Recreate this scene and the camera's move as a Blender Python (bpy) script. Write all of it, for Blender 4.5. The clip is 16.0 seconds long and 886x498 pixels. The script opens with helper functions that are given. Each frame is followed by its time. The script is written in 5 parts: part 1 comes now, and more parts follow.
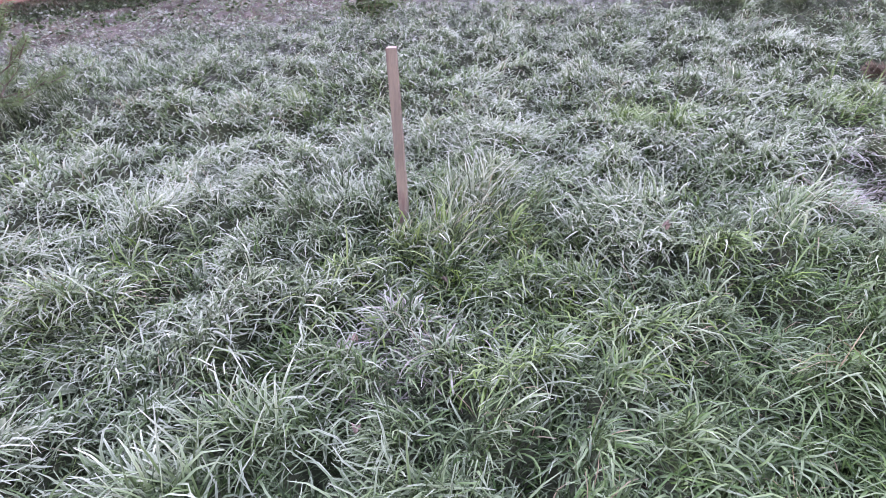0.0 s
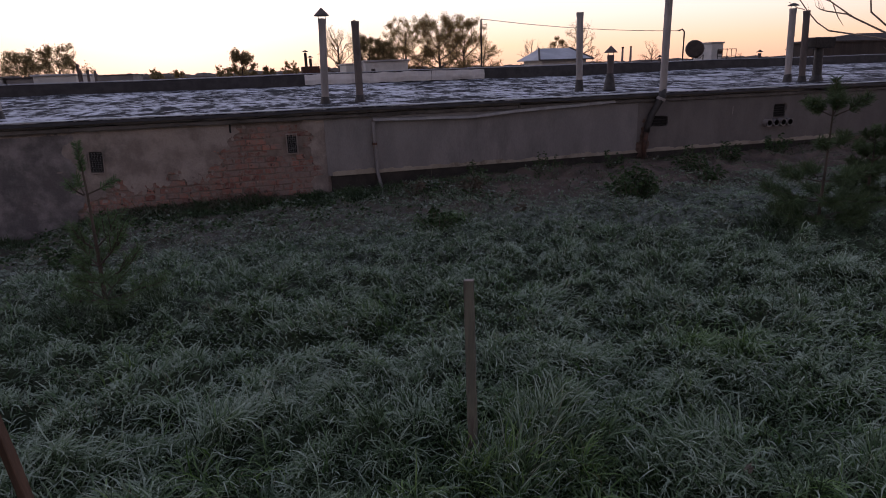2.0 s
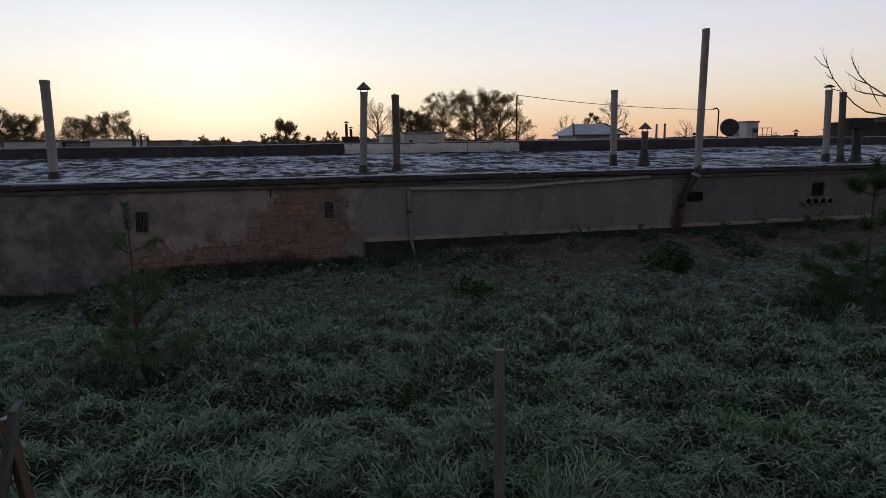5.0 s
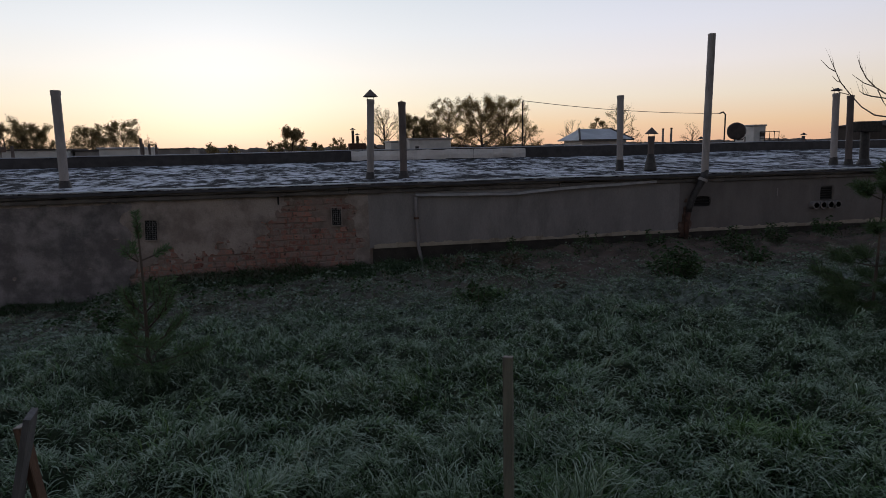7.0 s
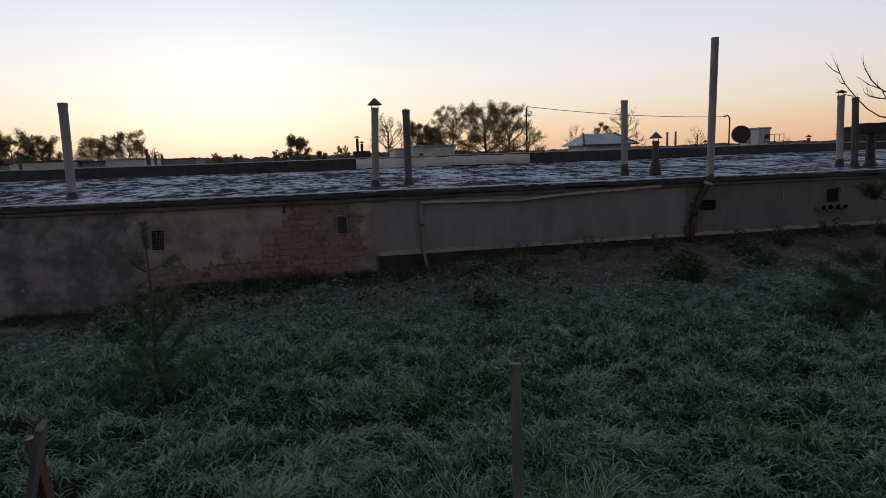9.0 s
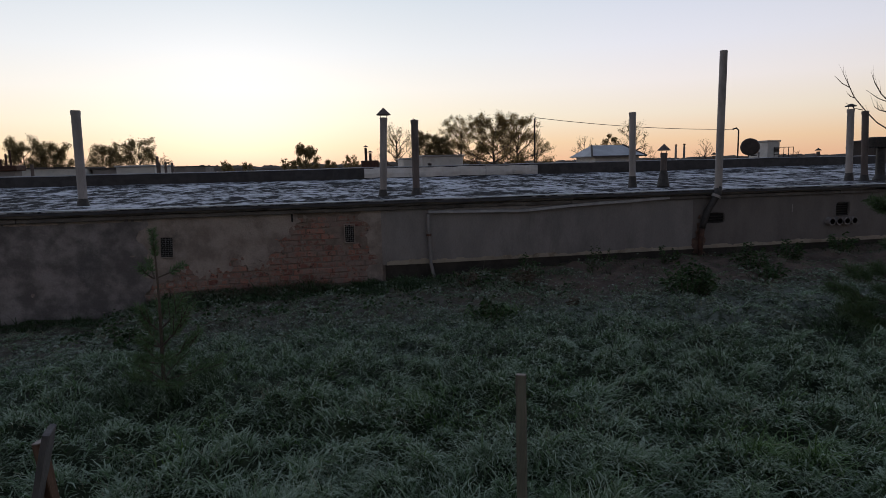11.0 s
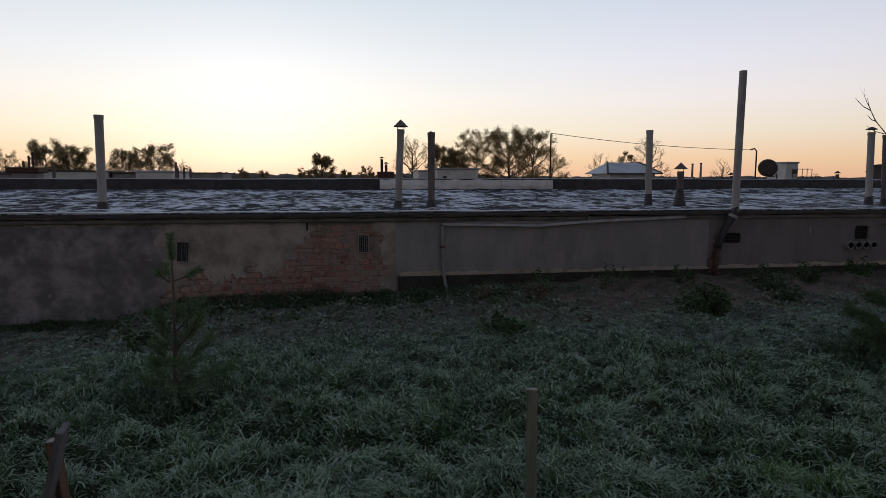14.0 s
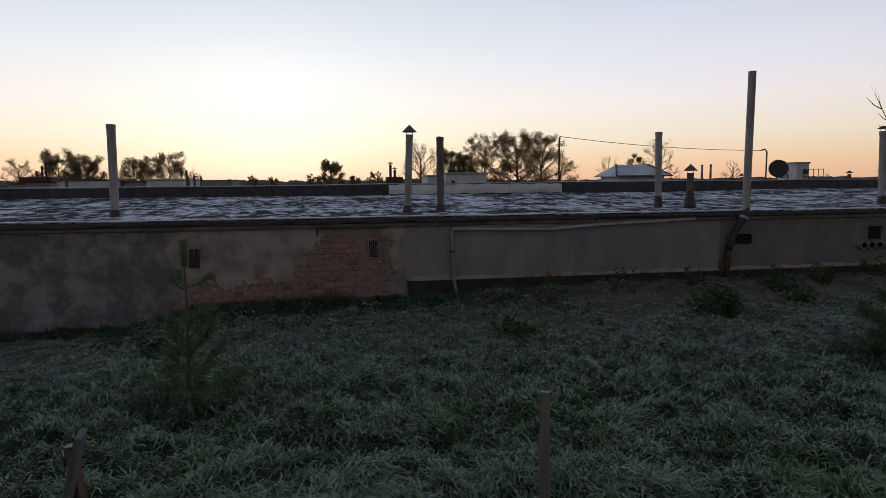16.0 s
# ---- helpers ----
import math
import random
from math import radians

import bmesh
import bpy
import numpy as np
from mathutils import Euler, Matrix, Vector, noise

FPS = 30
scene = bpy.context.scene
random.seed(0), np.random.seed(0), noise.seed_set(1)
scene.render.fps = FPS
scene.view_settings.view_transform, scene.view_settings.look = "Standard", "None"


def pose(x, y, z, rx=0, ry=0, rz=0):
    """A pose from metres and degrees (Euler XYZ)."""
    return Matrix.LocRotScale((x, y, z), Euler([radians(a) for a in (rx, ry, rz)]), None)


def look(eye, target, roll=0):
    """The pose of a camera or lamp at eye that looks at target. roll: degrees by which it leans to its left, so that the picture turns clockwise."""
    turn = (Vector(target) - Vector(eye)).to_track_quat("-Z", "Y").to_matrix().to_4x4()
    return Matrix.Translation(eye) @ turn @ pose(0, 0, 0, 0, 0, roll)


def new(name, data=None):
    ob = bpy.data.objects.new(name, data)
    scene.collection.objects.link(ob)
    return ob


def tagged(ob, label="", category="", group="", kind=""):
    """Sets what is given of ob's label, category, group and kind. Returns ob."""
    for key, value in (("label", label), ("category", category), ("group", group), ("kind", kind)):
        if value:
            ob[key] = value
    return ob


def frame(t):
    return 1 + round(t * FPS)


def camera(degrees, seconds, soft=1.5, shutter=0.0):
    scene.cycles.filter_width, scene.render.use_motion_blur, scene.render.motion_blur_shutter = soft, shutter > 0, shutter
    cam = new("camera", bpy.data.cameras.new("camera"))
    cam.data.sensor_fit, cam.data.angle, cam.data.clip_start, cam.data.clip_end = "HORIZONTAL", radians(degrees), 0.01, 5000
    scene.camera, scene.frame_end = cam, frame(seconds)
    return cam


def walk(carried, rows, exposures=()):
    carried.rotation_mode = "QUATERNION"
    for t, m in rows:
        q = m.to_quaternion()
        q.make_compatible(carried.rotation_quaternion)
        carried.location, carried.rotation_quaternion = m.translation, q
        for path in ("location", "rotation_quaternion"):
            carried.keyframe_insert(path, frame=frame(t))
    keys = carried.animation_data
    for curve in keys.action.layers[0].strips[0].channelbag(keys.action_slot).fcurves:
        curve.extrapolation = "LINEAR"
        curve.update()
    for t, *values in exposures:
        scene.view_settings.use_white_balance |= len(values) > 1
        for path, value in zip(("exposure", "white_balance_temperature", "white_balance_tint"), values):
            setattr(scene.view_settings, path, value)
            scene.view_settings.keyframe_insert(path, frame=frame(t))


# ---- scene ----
cam = camera(71.1, 16.0, soft=0.7, shutter=0.1)
PATH = [
    (0, (0.085, 0.047, 1.394), (0.677, 1.602, 0.285), -2.2),
    (0.5, (0.072, 0.047, 1.405), (0.659, 1.605, 0.297), -1.8),
    (1, (0.047, 0.047, 1.448), (0.606, 1.656, 0.399), -1.8),
    (1.5, (0.027, 0.045, 1.518), (0.595, 1.769, 0.679), -2.4),
    (2, (0.017, 0.055, 1.56), (0.549, 1.901, 1.003), -1.9),
    (2.5, (0.018, 0.048, 1.571), (0.532, 1.936, 1.157), -0.7),
    (3, (0.018, 0.053, 1.56), (0.512, 1.956, 1.193), -0.3),
    (3.5, (0.01, 0.054, 1.551), (0.488, 1.964, 1.2), -0.4),
    (4, (0.014, 0.059, 1.553), (0.482, 1.973, 1.209), -0.5),
    (6.5, (0.008, 0.043, 1.561), (0.443, 1.967, 1.231), -1.0),
    (7, (0.004, 0.041, 1.566), (0.436, 1.967, 1.245), -1.1),
    (7.5, (0.004, 0.038, 1.561), (0.433, 1.966, 1.246), -1.3),
    (8, (-0.001, 0.038, 1.564), (0.426, 1.968, 1.256), -1.5),
    (10.5, (-0.002, 0.03, 1.576), (0.4, 1.969, 1.293), -2.0),
    (11, (-0.001, 0.027, 1.574), (0.395, 1.969, 1.306), -1.3),
    (11.5, (-0.011, 0.029, 1.576), (0.38, 1.973, 1.321), -0.3),
    (12, (-0.015, 0.029, 1.571), (0.37, 1.976, 1.322), 0.4),
    (12.5, (-0.009, 0.029, 1.57), (0.367, 1.978, 1.325), 0.6),
    (13, (-0.009, 0.028, 1.572), (0.36, 1.979, 1.333), 0.5),
    (13.5, (-0.013, 0.028, 1.571), (0.351, 1.98, 1.338), 0.3),
    (14, (-0.01, 0.023, 1.57), (0.347, 1.978, 1.343), 0.2),
    (14.5, (-0.011, 0.02, 1.575), (0.337, 1.977, 1.352), 0.0),
    (15, (-0.018, 0.019, 1.574), (0.324, 1.977, 1.355), -0.3),
    (15.5, (-0.022, 0.01, 1.574), (0.313, 1.97, 1.358), -0.5),
    (16, (-0.02, 0.013, 1.568), (0.308, 1.974, 1.356), -0.5),
]
walk(cam, [(t, look(eye, target, roll)) for t, eye, target, roll in PATH],
     exposures=[(0, 3.85, 6600, 47), (0.8, 3.85, 6600, 47), (1.1, 3.34, 6850, 45), (1.4, 2.40, 7000, 43), (1.7, 1.42, 6600, 38), (2.0, 0.42, 6400, 26), (2.5, -0.03, 6250, 12), (3.0, -0.06, 6220, 8), (4.2, -0.07, 6220, 8), (10.0, -0.02, 6250, 8), (16.0, 0.0, 6300, 8)])

# ---- light: clear sky just at sunrise, the sun still behind the far trees ----
world = bpy.data.worlds.new("dawn_sky")
scene.world = world
world.use_nodes = True
wn = world.node_tree
sky = wn.nodes.new("ShaderNodeTexSky")
sky.sky_type, sky.sun_disc = "NISHITA", False
sky.sun_elevation, sky.sun_rotation = radians(2.5), radians(-6.0)
sky.altitude, sky.air_density, sky.dust_density, sky.ozone_density = 100, 1.0, 2.0, 1.0
wn.nodes["Background"].inputs["Strength"].default_value = 1.0
pale = wn.nodes.new("ShaderNodeHueSaturation")
pale.inputs["Saturation"].default_value = 0.3
wn.links.new(sky.outputs[0], pale.inputs["Color"])


def world_math(op, a, b=None, clamp=False):
    n = wn.nodes.new("ShaderNodeMath")
    n.operation, n.use_clamp = op, clamp
    for i, v in enumerate((a, b)):
        if isinstance(v, (int, float)):
            n.inputs[i].default_value = v
        elif v is not None:
            wn.links.new(v, n.inputs[i])
    return n.outputs[0]


# twilight: warm along the horizon, pale above it, deep blue overhead and on the side away from the sun
axes = wn.nodes.new("ShaderNodeSeparateXYZ")
coord = wn.nodes.new("ShaderNodeTexCoord")
wn.links.new(coord.outputs["Generated"], axes.inputs[0])
height = world_math("DIVIDE", world_math("ARCSINE", axes.outputs[2]), math.pi / 2)
rise = wn.nodes.new("ShaderNodeValToRGB")
wn.links.new(height, rise.inputs[0])
SKY = [(0.0, (0.95, 0.55, 0.33)), (0.02, (1.0, 0.70, 0.42)), (0.045, (1.0, 0.87, 0.67)), (0.075, (1.0, 0.93, 0.87)), (0.11, (0.90, 0.90, 0.94)), (0.17, (0.72, 0.78, 0.88)),
       (0.34, (0.46, 0.52, 0.66)), (0.60, (0.25, 0.31, 0.42)), (1.0, (0.17, 0.22, 0.32))]
while len(rise.color_ramp.elements) < len(SKY):
    rise.color_ramp.elements.new(0.5)
for el, (at_, col_) in zip(rise.color_ramp.elements, SKY):
    el.position, el.color = at_, (*col_, 1)
flat = world_math("SQRT", world_math("MAXIMUM", world_math("SUBTRACT", 1.0, world_math("MULTIPLY", axes.outputs[2], axes.outputs[2])), 0.0001))
toward = world_math("DIVIDE", world_math("ADD", world_math("MULTIPLY", axes.outputs[0], -0.105), world_math("MULTIPLY", axes.outputs[1], 0.9945)), flat)
side = wn.nodes.new("ShaderNodeMapRange")
side.interpolation_type = "SMOOTHSTEP"
for k_, v_ in (("From Min", -0.4), ("From Max", 0.94), ("To Min", 0.39), ("To Max", 1.0)):
    side.inputs[k_].default_value = v_
wn.links.new(toward, side.inputs["Value"])
scaled = wn.nodes.new("ShaderNodeMix")
scaled.data_type, scaled.blend_type = "RGBA", "MULTIPLY"
scaled.inputs[0].default_value = 1.0
wn.links.new(rise.outputs[0], scaled.inputs[6])
wn.links.new(side.outputs[0], scaled.inputs[7])
dimmed = wn.nodes.new("ShaderNodeMix")
dimmed.data_type, dimmed.blend_type = "RGBA", "MULTIPLY"
dimmed.inputs[0].default_value = 1.0
dimmed.inputs[7].default_value = (0.10, 0.10, 0.10, 1)
wn.links.new(pale.outputs[0], dimmed.inputs[6])
both = wn.nodes.new("ShaderNodeMix")
both.data_type = "RGBA"
both.inputs[0].default_value = 0.10
near_sun = wn.nodes.new("ShaderNodeMapRange")
near_sun.interpolation_type = "SMOOTHSTEP"
near_sun.inputs["From Min"].default_value, near_sun.inputs["From Max"].default_value = 0.78, 1.0
wn.links.new(toward, near_sun.inputs["Value"])
tone = wn.nodes.new("ShaderNodeMix")
tone.data_type = "RGBA"
tone.inputs[6].default_value, tone.inputs[7].default_value = (1.0, 0.965, 0.99, 1), (1.02, 1.01, 0.97, 1)
wn.links.new(near_sun.outputs[0], tone.inputs[0])
toned = wn.nodes.new("ShaderNodeMix")
toned.data_type, toned.blend_type = "RGBA", "MULTIPLY"
toned.inputs[0].default_value = 1.0
wn.links.new(scaled.outputs[2], toned.inputs[6])
wn.links.new(tone.outputs[2], toned.inputs[7])
wn.links.new(toned.outputs[2], both.inputs[6])
wn.links.new(dimmed.outputs[2], both.inputs[7])
wn.links.new(both.outputs[2], wn.nodes["Background"].inputs["Color"])


# ---- materials ----
def nodes_of(name):
    m = bpy.data.materials.new(name)
    m.use_nodes = True
    return m, m.node_tree, m.node_tree.nodes["Principled BSDF"]


def add(nt, kind, **values):
    n = nt.nodes.new(kind)
    for k, v in values.items():
        n.inputs[k].default_value = v
    return n


def noise_of(nt, scale, stretch=(1, 1, 1), detail=6.0, rough=0.6):
    pos = nt.nodes.new("ShaderNodeNewGeometry")
    mul = nt.nodes.new("ShaderNodeVectorMath")
    mul.operation = "MULTIPLY"
    mul.inputs[1].default_value = stretch
    nt.links.new(pos.outputs["Position"], mul.inputs[0])
    n = add(nt, "ShaderNodeTexNoise", Scale=scale, Detail=detail, Roughness=rough)
    nt.links.new(mul.outputs[0], n.inputs["Vector"])
    return n.outputs["Fac"]


def ramp(nt, fac, lo, hi):
    r = nt.nodes.new("ShaderNodeMapRange")
    r.interpolation_type = "SMOOTHSTEP"
    r.inputs["From Min"].default_value, r.inputs["From Max"].default_value = lo, hi
    nt.links.new(fac, r.inputs["Value"])
    return r.outputs[0]


def blend(nt, fac, a, b, kind="MIX"):
    n = nt.nodes.new("ShaderNodeMix")
    n.data_type, n.blend_type = "RGBA", kind
    for slot, v in ((0, fac), (6, a), (7, b)):
        if isinstance(v, (int, float)):
            n.inputs[slot].default_value = v
        elif isinstance(v, tuple):
            n.inputs[slot].default_value = (*v, 1)
        else:
            nt.links.new(v, n.inputs[slot])
    return n.outputs[2]


def bumped(nt, bsdf, height, strength, distance):
    b = add(nt, "ShaderNodeBump", Strength=strength, Distance=distance)
    nt.links.new(height, b.inputs["Height"])
    nt.links.new(b.outputs[0], bsdf.inputs["Normal"])


def plain(name, a, b, scale=8.0, rough=0.8, metal=0.0, stretch=(1, 1, 1), fine=120.0, bump=0.3, depth=0.004, c=None, lo=0.35, hi=0.65):
    """Two colours in patches, fine grain over them, a third colour in rarer stains."""
    m, nt, p = nodes_of(name)
    col = blend(nt, ramp(nt, noise_of(nt, scale, stretch), lo, hi), a, b)
    if c:
        col = blend(nt, ramp(nt, noise_of(nt, scale * 0.37, stretch, 8.0, 0.7), 0.52, 0.68), col, c)
    grain = noise_of(nt, fine, stretch, 3.0)
    col = blend(nt, 0.35, col, blend(nt, grain, (0.3, 0.3, 0.3), (1.5, 1.5, 1.5)), "MULTIPLY")
    nt.links.new(col, p.inputs["Base Color"])
    p.inputs["Roughness"].default_value, p.inputs["Metallic"].default_value = rough, metal
    bumped(nt, p, grain, bump, depth)
    return m


def foliage(name, dark, light, frost_share, frost_colour=(0.415, 0.495, 0.395), sheen=0.75, glow=0.0, rims=0.5):
    """Leaf or blade: colour varies from piece to piece; rime sits on the rims and on some pieces."""
    m, nt, p = nodes_of(name)
    geo = nt.nodes.new("ShaderNodeNewGeometry")
    col = blend(nt, geo.outputs["Random Per Island"], dark, light)
    at = nt.nodes.new("ShaderNodeAttribute")
    at.attribute_name = "rime"
    uv = nt.nodes.new("ShaderNodeUVMap")
    uv.uv_map = "UVMap"
    sep = nt.nodes.new("ShaderNodeSeparateXYZ")
    nt.links.new(uv.outputs[0], sep.inputs[0])
    edge = nt.nodes.new("ShaderNodeMath")
    edge.operation = "SUBTRACT"
    edge.inputs[1].default_value = 0.5
    nt.links.new(sep.outputs[0], edge.inputs[0])
    ab = nt.nodes.new("ShaderNodeMath")
    ab.operation = "ABSOLUTE"
    nt.links.new(edge.outputs[0], ab.inputs[0])
    rim = ramp(nt, ab.outputs[0], 0.05, 0.5)
    grain = noise_of(nt, 260.0, (1, 1, 1), 2.0)
    s1 = nt.nodes.new("ShaderNodeMath")
    s1.operation = "MULTIPLY_ADD"
    s1.inputs[1].default_value, s1.inputs[2].default_value = rims, frost_share
    nt.links.new(rim, s1.inputs[0])
    s2 = nt.nodes.new("ShaderNodeMath")
    s2.operation = "MULTIPLY"
    nt.links.new(s1.outputs[0], s2.inputs[0])
    nt.links.new(at.outputs["Fac"], s2.inputs[1])
    s3 = nt.nodes.new("ShaderNodeMath")
    s3.operation, s3.use_clamp = "MULTIPLY", True
    nt.links.new(s2.outputs[0], s3.inputs[0])
    nt.links.new(ramp(nt, grain, -0.1, 0.6), s3.inputs[1])
    col = blend(nt, s3.outputs[0], col, frost_colour)
    nt.links.new(col, p.inputs["Base Color"])
    p.inputs["Roughness"].default_value = sheen
    p.inputs["Specular IOR Level"].default_value = 0.3
    if glow:
        lit = nt.nodes.new("ShaderNodeBsdfTranslucent")
        nt.links.new(col, lit.inputs["Color"])
        both_ = nt.nodes.new("ShaderNodeMixShader")
        both_.inputs[0].default_value = glow
        nt.links.new(p.outputs[0], both_.inputs[1])
        nt.links.new(lit.outputs[0], both_.inputs[2])
        nt.links.new(both_.outputs[0], nt.nodes["Material Output"].inputs["Surface"])
    return m




def soil_material():
    """Dark humus under the meadow, paler trodden earth before the right half of the wall."""
    m, nt, p = nodes_of("frozen_soil")
    geo = nt.nodes.new("ShaderNodeNewGeometry")
    sep = nt.nodes.new("ShaderNodeSeparateXYZ")
    nt.links.new(geo.outputs["Position"], sep.inputs[0])
    patch = nt.nodes.new("ShaderNodeMath")
    patch.operation = "MULTIPLY"
    across = nt.nodes.new("ShaderNodeMapRange")
    across.interpolation_type = "SMOOTHSTEP"
    for key, value in (("From Min", 0.8), ("From Max", 3.2), ("To Min", 0.55), ("To Max", 1.0)):
        across.inputs[key].default_value = value
    nt.links.new(sep.outputs[0], across.inputs["Value"])
    nt.links.new(across.outputs[0], patch.inputs[0])
    nt.links.new(ramp(nt, sep.outputs[1], 5.7, 6.7), patch.inputs[1])
    humus = blend(nt, ramp(nt, noise_of(nt, 6.0), 0.35, 0.65), (0.016, 0.027, 0.011), (0.042, 0.058, 0.026))
    rimed = nt.nodes.new("ShaderNodeMath")
    rimed.operation = "MULTIPLY"
    nt.links.new(ramp(nt, sep.outputs[1], 4.0, 5.6), rimed.inputs[0])
    nt.links.new(ramp(nt, noise_of(nt, 13.0), 0.38, 0.62), rimed.inputs[1])
    humus = blend(nt, rimed.outputs[0], humus, (0.15, 0.165, 0.145))
    earth = blend(nt, ramp(nt, noise_of(nt, 5.0), 0.35, 0.65), (0.058, 0.040, 0.030), (0.115, 0.078, 0.058))
    earth = blend(nt, ramp(nt, noise_of(nt, 16.0), 0.60, 0.74), earth, (0.14, 0.125, 0.11))
    nt.links.new(blend(nt, patch.outputs[0], humus, earth), p.inputs["Base Color"])
    p.inputs["Roughness"].default_value = 0.95
    bumped(nt, p, noise_of(nt, 40.0), 0.7, 0.02)
    return m


M_SOIL = soil_material()
M_GRASS = foliage("frosted_grass", (0.028, 0.085, 0.018), (0.086, 0.172, 0.042), 0.62, glow=0.12)
# grass green made darker, so the shade between blades is in the colour
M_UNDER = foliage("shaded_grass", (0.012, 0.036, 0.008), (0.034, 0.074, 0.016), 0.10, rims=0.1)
M_FRESH = foliage("fresh_green_grass", (0.06, 0.135, 0.018), (0.15, 0.25, 0.045), 0.12, glow=0.15, rims=0.35)
M_GREEN = foliage("damp_green_grass", (0.045, 0.115, 0.016), (0.12, 0.22, 0.04), 0.14, glow=0.1, rims=0.35)
M_FLAT = foliage("rimed_dead_grass", (0.10, 0.10, 0.078), (0.19, 0.185, 0.155), 0.5, (0.46, 0.51, 0.47))
M_CLOVER = foliage("rimed_clover_leaf", (0.025, 0.06, 0.016), (0.06, 0.11, 0.03), 0.46, (0.42, 0.46, 0.42))
# leaf green darkened by half for the shade of taller blades around it
M_BROAD = foliage("broad_weed_leaf", (0.022, 0.05, 0.014), (0.04, 0.075, 0.022), 0.28, (0.45, 0.52, 0.40), rims=0.5)
M_STRAW = foliage("dry_grass", (0.16, 0.12, 0.07), (0.26, 0.21, 0.12), 0.3)
M_WEED = foliage("weed_leaf", (0.016, 0.040, 0.010), (0.040, 0.078, 0.020), 0.05, rims=0.25)
M_NEEDLE = foliage("pine_needle", (0.042, 0.095, 0.028), (0.10, 0.17, 0.055), 0.18)
M_NEEDLE_DARK = foliage("dark_pine_needle", (0.028, 0.06, 0.018), (0.07, 0.11, 0.034), 0.08, rims=0.3)
M_LEAF_FAR = foliage("autumn_tree_leaf", (0.20, 0.145, 0.06), (0.38, 0.26, 0.11), 0.0, glow=0.8)
M_LEAF_DARK = foliage("dark_tree_leaf", (0.19, 0.15, 0.07), (0.35, 0.26, 0.13), 0.0, glow=0.84)
M_DEAD = foliage("dead_needle", (0.060, 0.042, 0.026), (0.115, 0.078, 0.05), 0.15)
M_BARK = plain("bark", (0.06, 0.045, 0.035), (0.12, 0.09, 0.07), 12, 0.9, stretch=(1, 1, 0.2), bump=0.8, depth=0.01)
M_STAKE = plain("sawn_stake_wood", (0.112, 0.106, 0.082), (0.158, 0.148, 0.112), 14, 0.8, stretch=(3, 3, 0.25), fine=150, bump=0.5, c=(0.10, 0.072, 0.06))
M_STAKE_RED = plain("damp_red_wood", (0.10, 0.055, 0.036), (0.15, 0.085, 0.055), 14, 0.8, stretch=(3, 3, 0.25), fine=150, bump=0.5)
M_STAKE_GREY = plain("weathered_wood", (0.085, 0.08, 0.083), (0.12, 0.112, 0.115), 14, 0.85, stretch=(3, 3, 0.25), fine=150, bump=0.5)
M_END = plain("frosted_end_grain", (0.26, 0.22, 0.19), (0.34, 0.30, 0.27), 40, 0.8)
M_PL_CEMENT = plain("old_cement_plaster", (0.135, 0.120, 0.120), (0.300, 0.266, 0.262), 4.0, 0.92, fine=45, bump=0.7, depth=0.012, c=(0.120, 0.112, 0.114), lo=0.36, hi=0.66)
M_PL_TAN = plain("tan_plaster", (0.245, 0.200, 0.178), (0.400, 0.332, 0.294), 3.5, 0.92, fine=50, bump=0.7, depth=0.012, c=(0.172, 0.149, 0.136), lo=0.36, hi=0.64)
M_PL_GREY = plain("grey_plaster", (0.216, 0.198, 0.197), (0.276, 0.252, 0.247), 2.4, 0.9, stretch=(1, 1, 0.4), fine=80, bump=0.35, depth=0.005, c=(0.165, 0.152, 0.150))
M_PL_WARM = plain("warm_grey_plaster", (0.146, 0.130, 0.125), (0.190, 0.169, 0.160), 2.4, 0.9, stretch=(1, 1, 0.4), fine=80, bump=0.35, depth=0.005, c=(0.125, 0.110, 0.105))
M_PLINTH = plain("pale_plinth_plaster", (0.33, 0.28, 0.225), (0.41, 0.35, 0.285), 5, 0.9, bump=0.5, c=(0.164, 0.131, 0.099))
M_MORTAR = plain("lime_mortar", (0.19, 0.148, 0.125), (0.28, 0.22, 0.19), 8, 0.95, fine=90, bump=0.6, depth=0.006)
M_CONCRETE = plain("eave_concrete", (0.105, 0.094, 0.088), (0.172, 0.154, 0.142), 5, 0.9, stretch=(0.6, 1, 2), fine=80, bump=0.5, c=(0.062, 0.055, 0.052))
M_FELT = plain("bitumen_felt", (0.030, 0.028, 0.030), (0.055, 0.05, 0.052), 6, 0.7, fine=120, bump=0.4)
M_ASBESTOS = plain("asbestos_cement", (0.27, 0.245, 0.235), (0.37, 0.335, 0.32), 6, 0.85, stretch=(1, 1, 0.4), bump=0.3, c=(0.19, 0.17, 0.16))
M_ASB_DARK = plain("sooty_asbestos_cement", (0.10, 0.08, 0.075), (0.16, 0.13, 0.12), 6, 0.85, stretch=(1, 1, 0.4), bump=0.4)
M_TAR = plain("tarred_collar", (0.025, 0.024, 0.025), (0.05, 0.045, 0.045), 20, 0.6)
M_RUST = plain("rusty_steel", (0.048, 0.026, 0.020), (0.095, 0.043, 0.028), 14, 0.8, bump=0.5, c=(0.13, 0.055, 0.032))
M_DRUM = plain("dark_drum_paint", (0.035, 0.028, 0.027), (0.06, 0.045, 0.042), 5, 0.7, bump=0.3, c=(0.08, 0.05, 0.04))
M_TWIG = plain("pale_twig_bark", (0.18, 0.14, 0.11), (0.27, 0.215, 0.17), 12, 0.9, stretch=(1, 1, 0.3), bump=0.4)
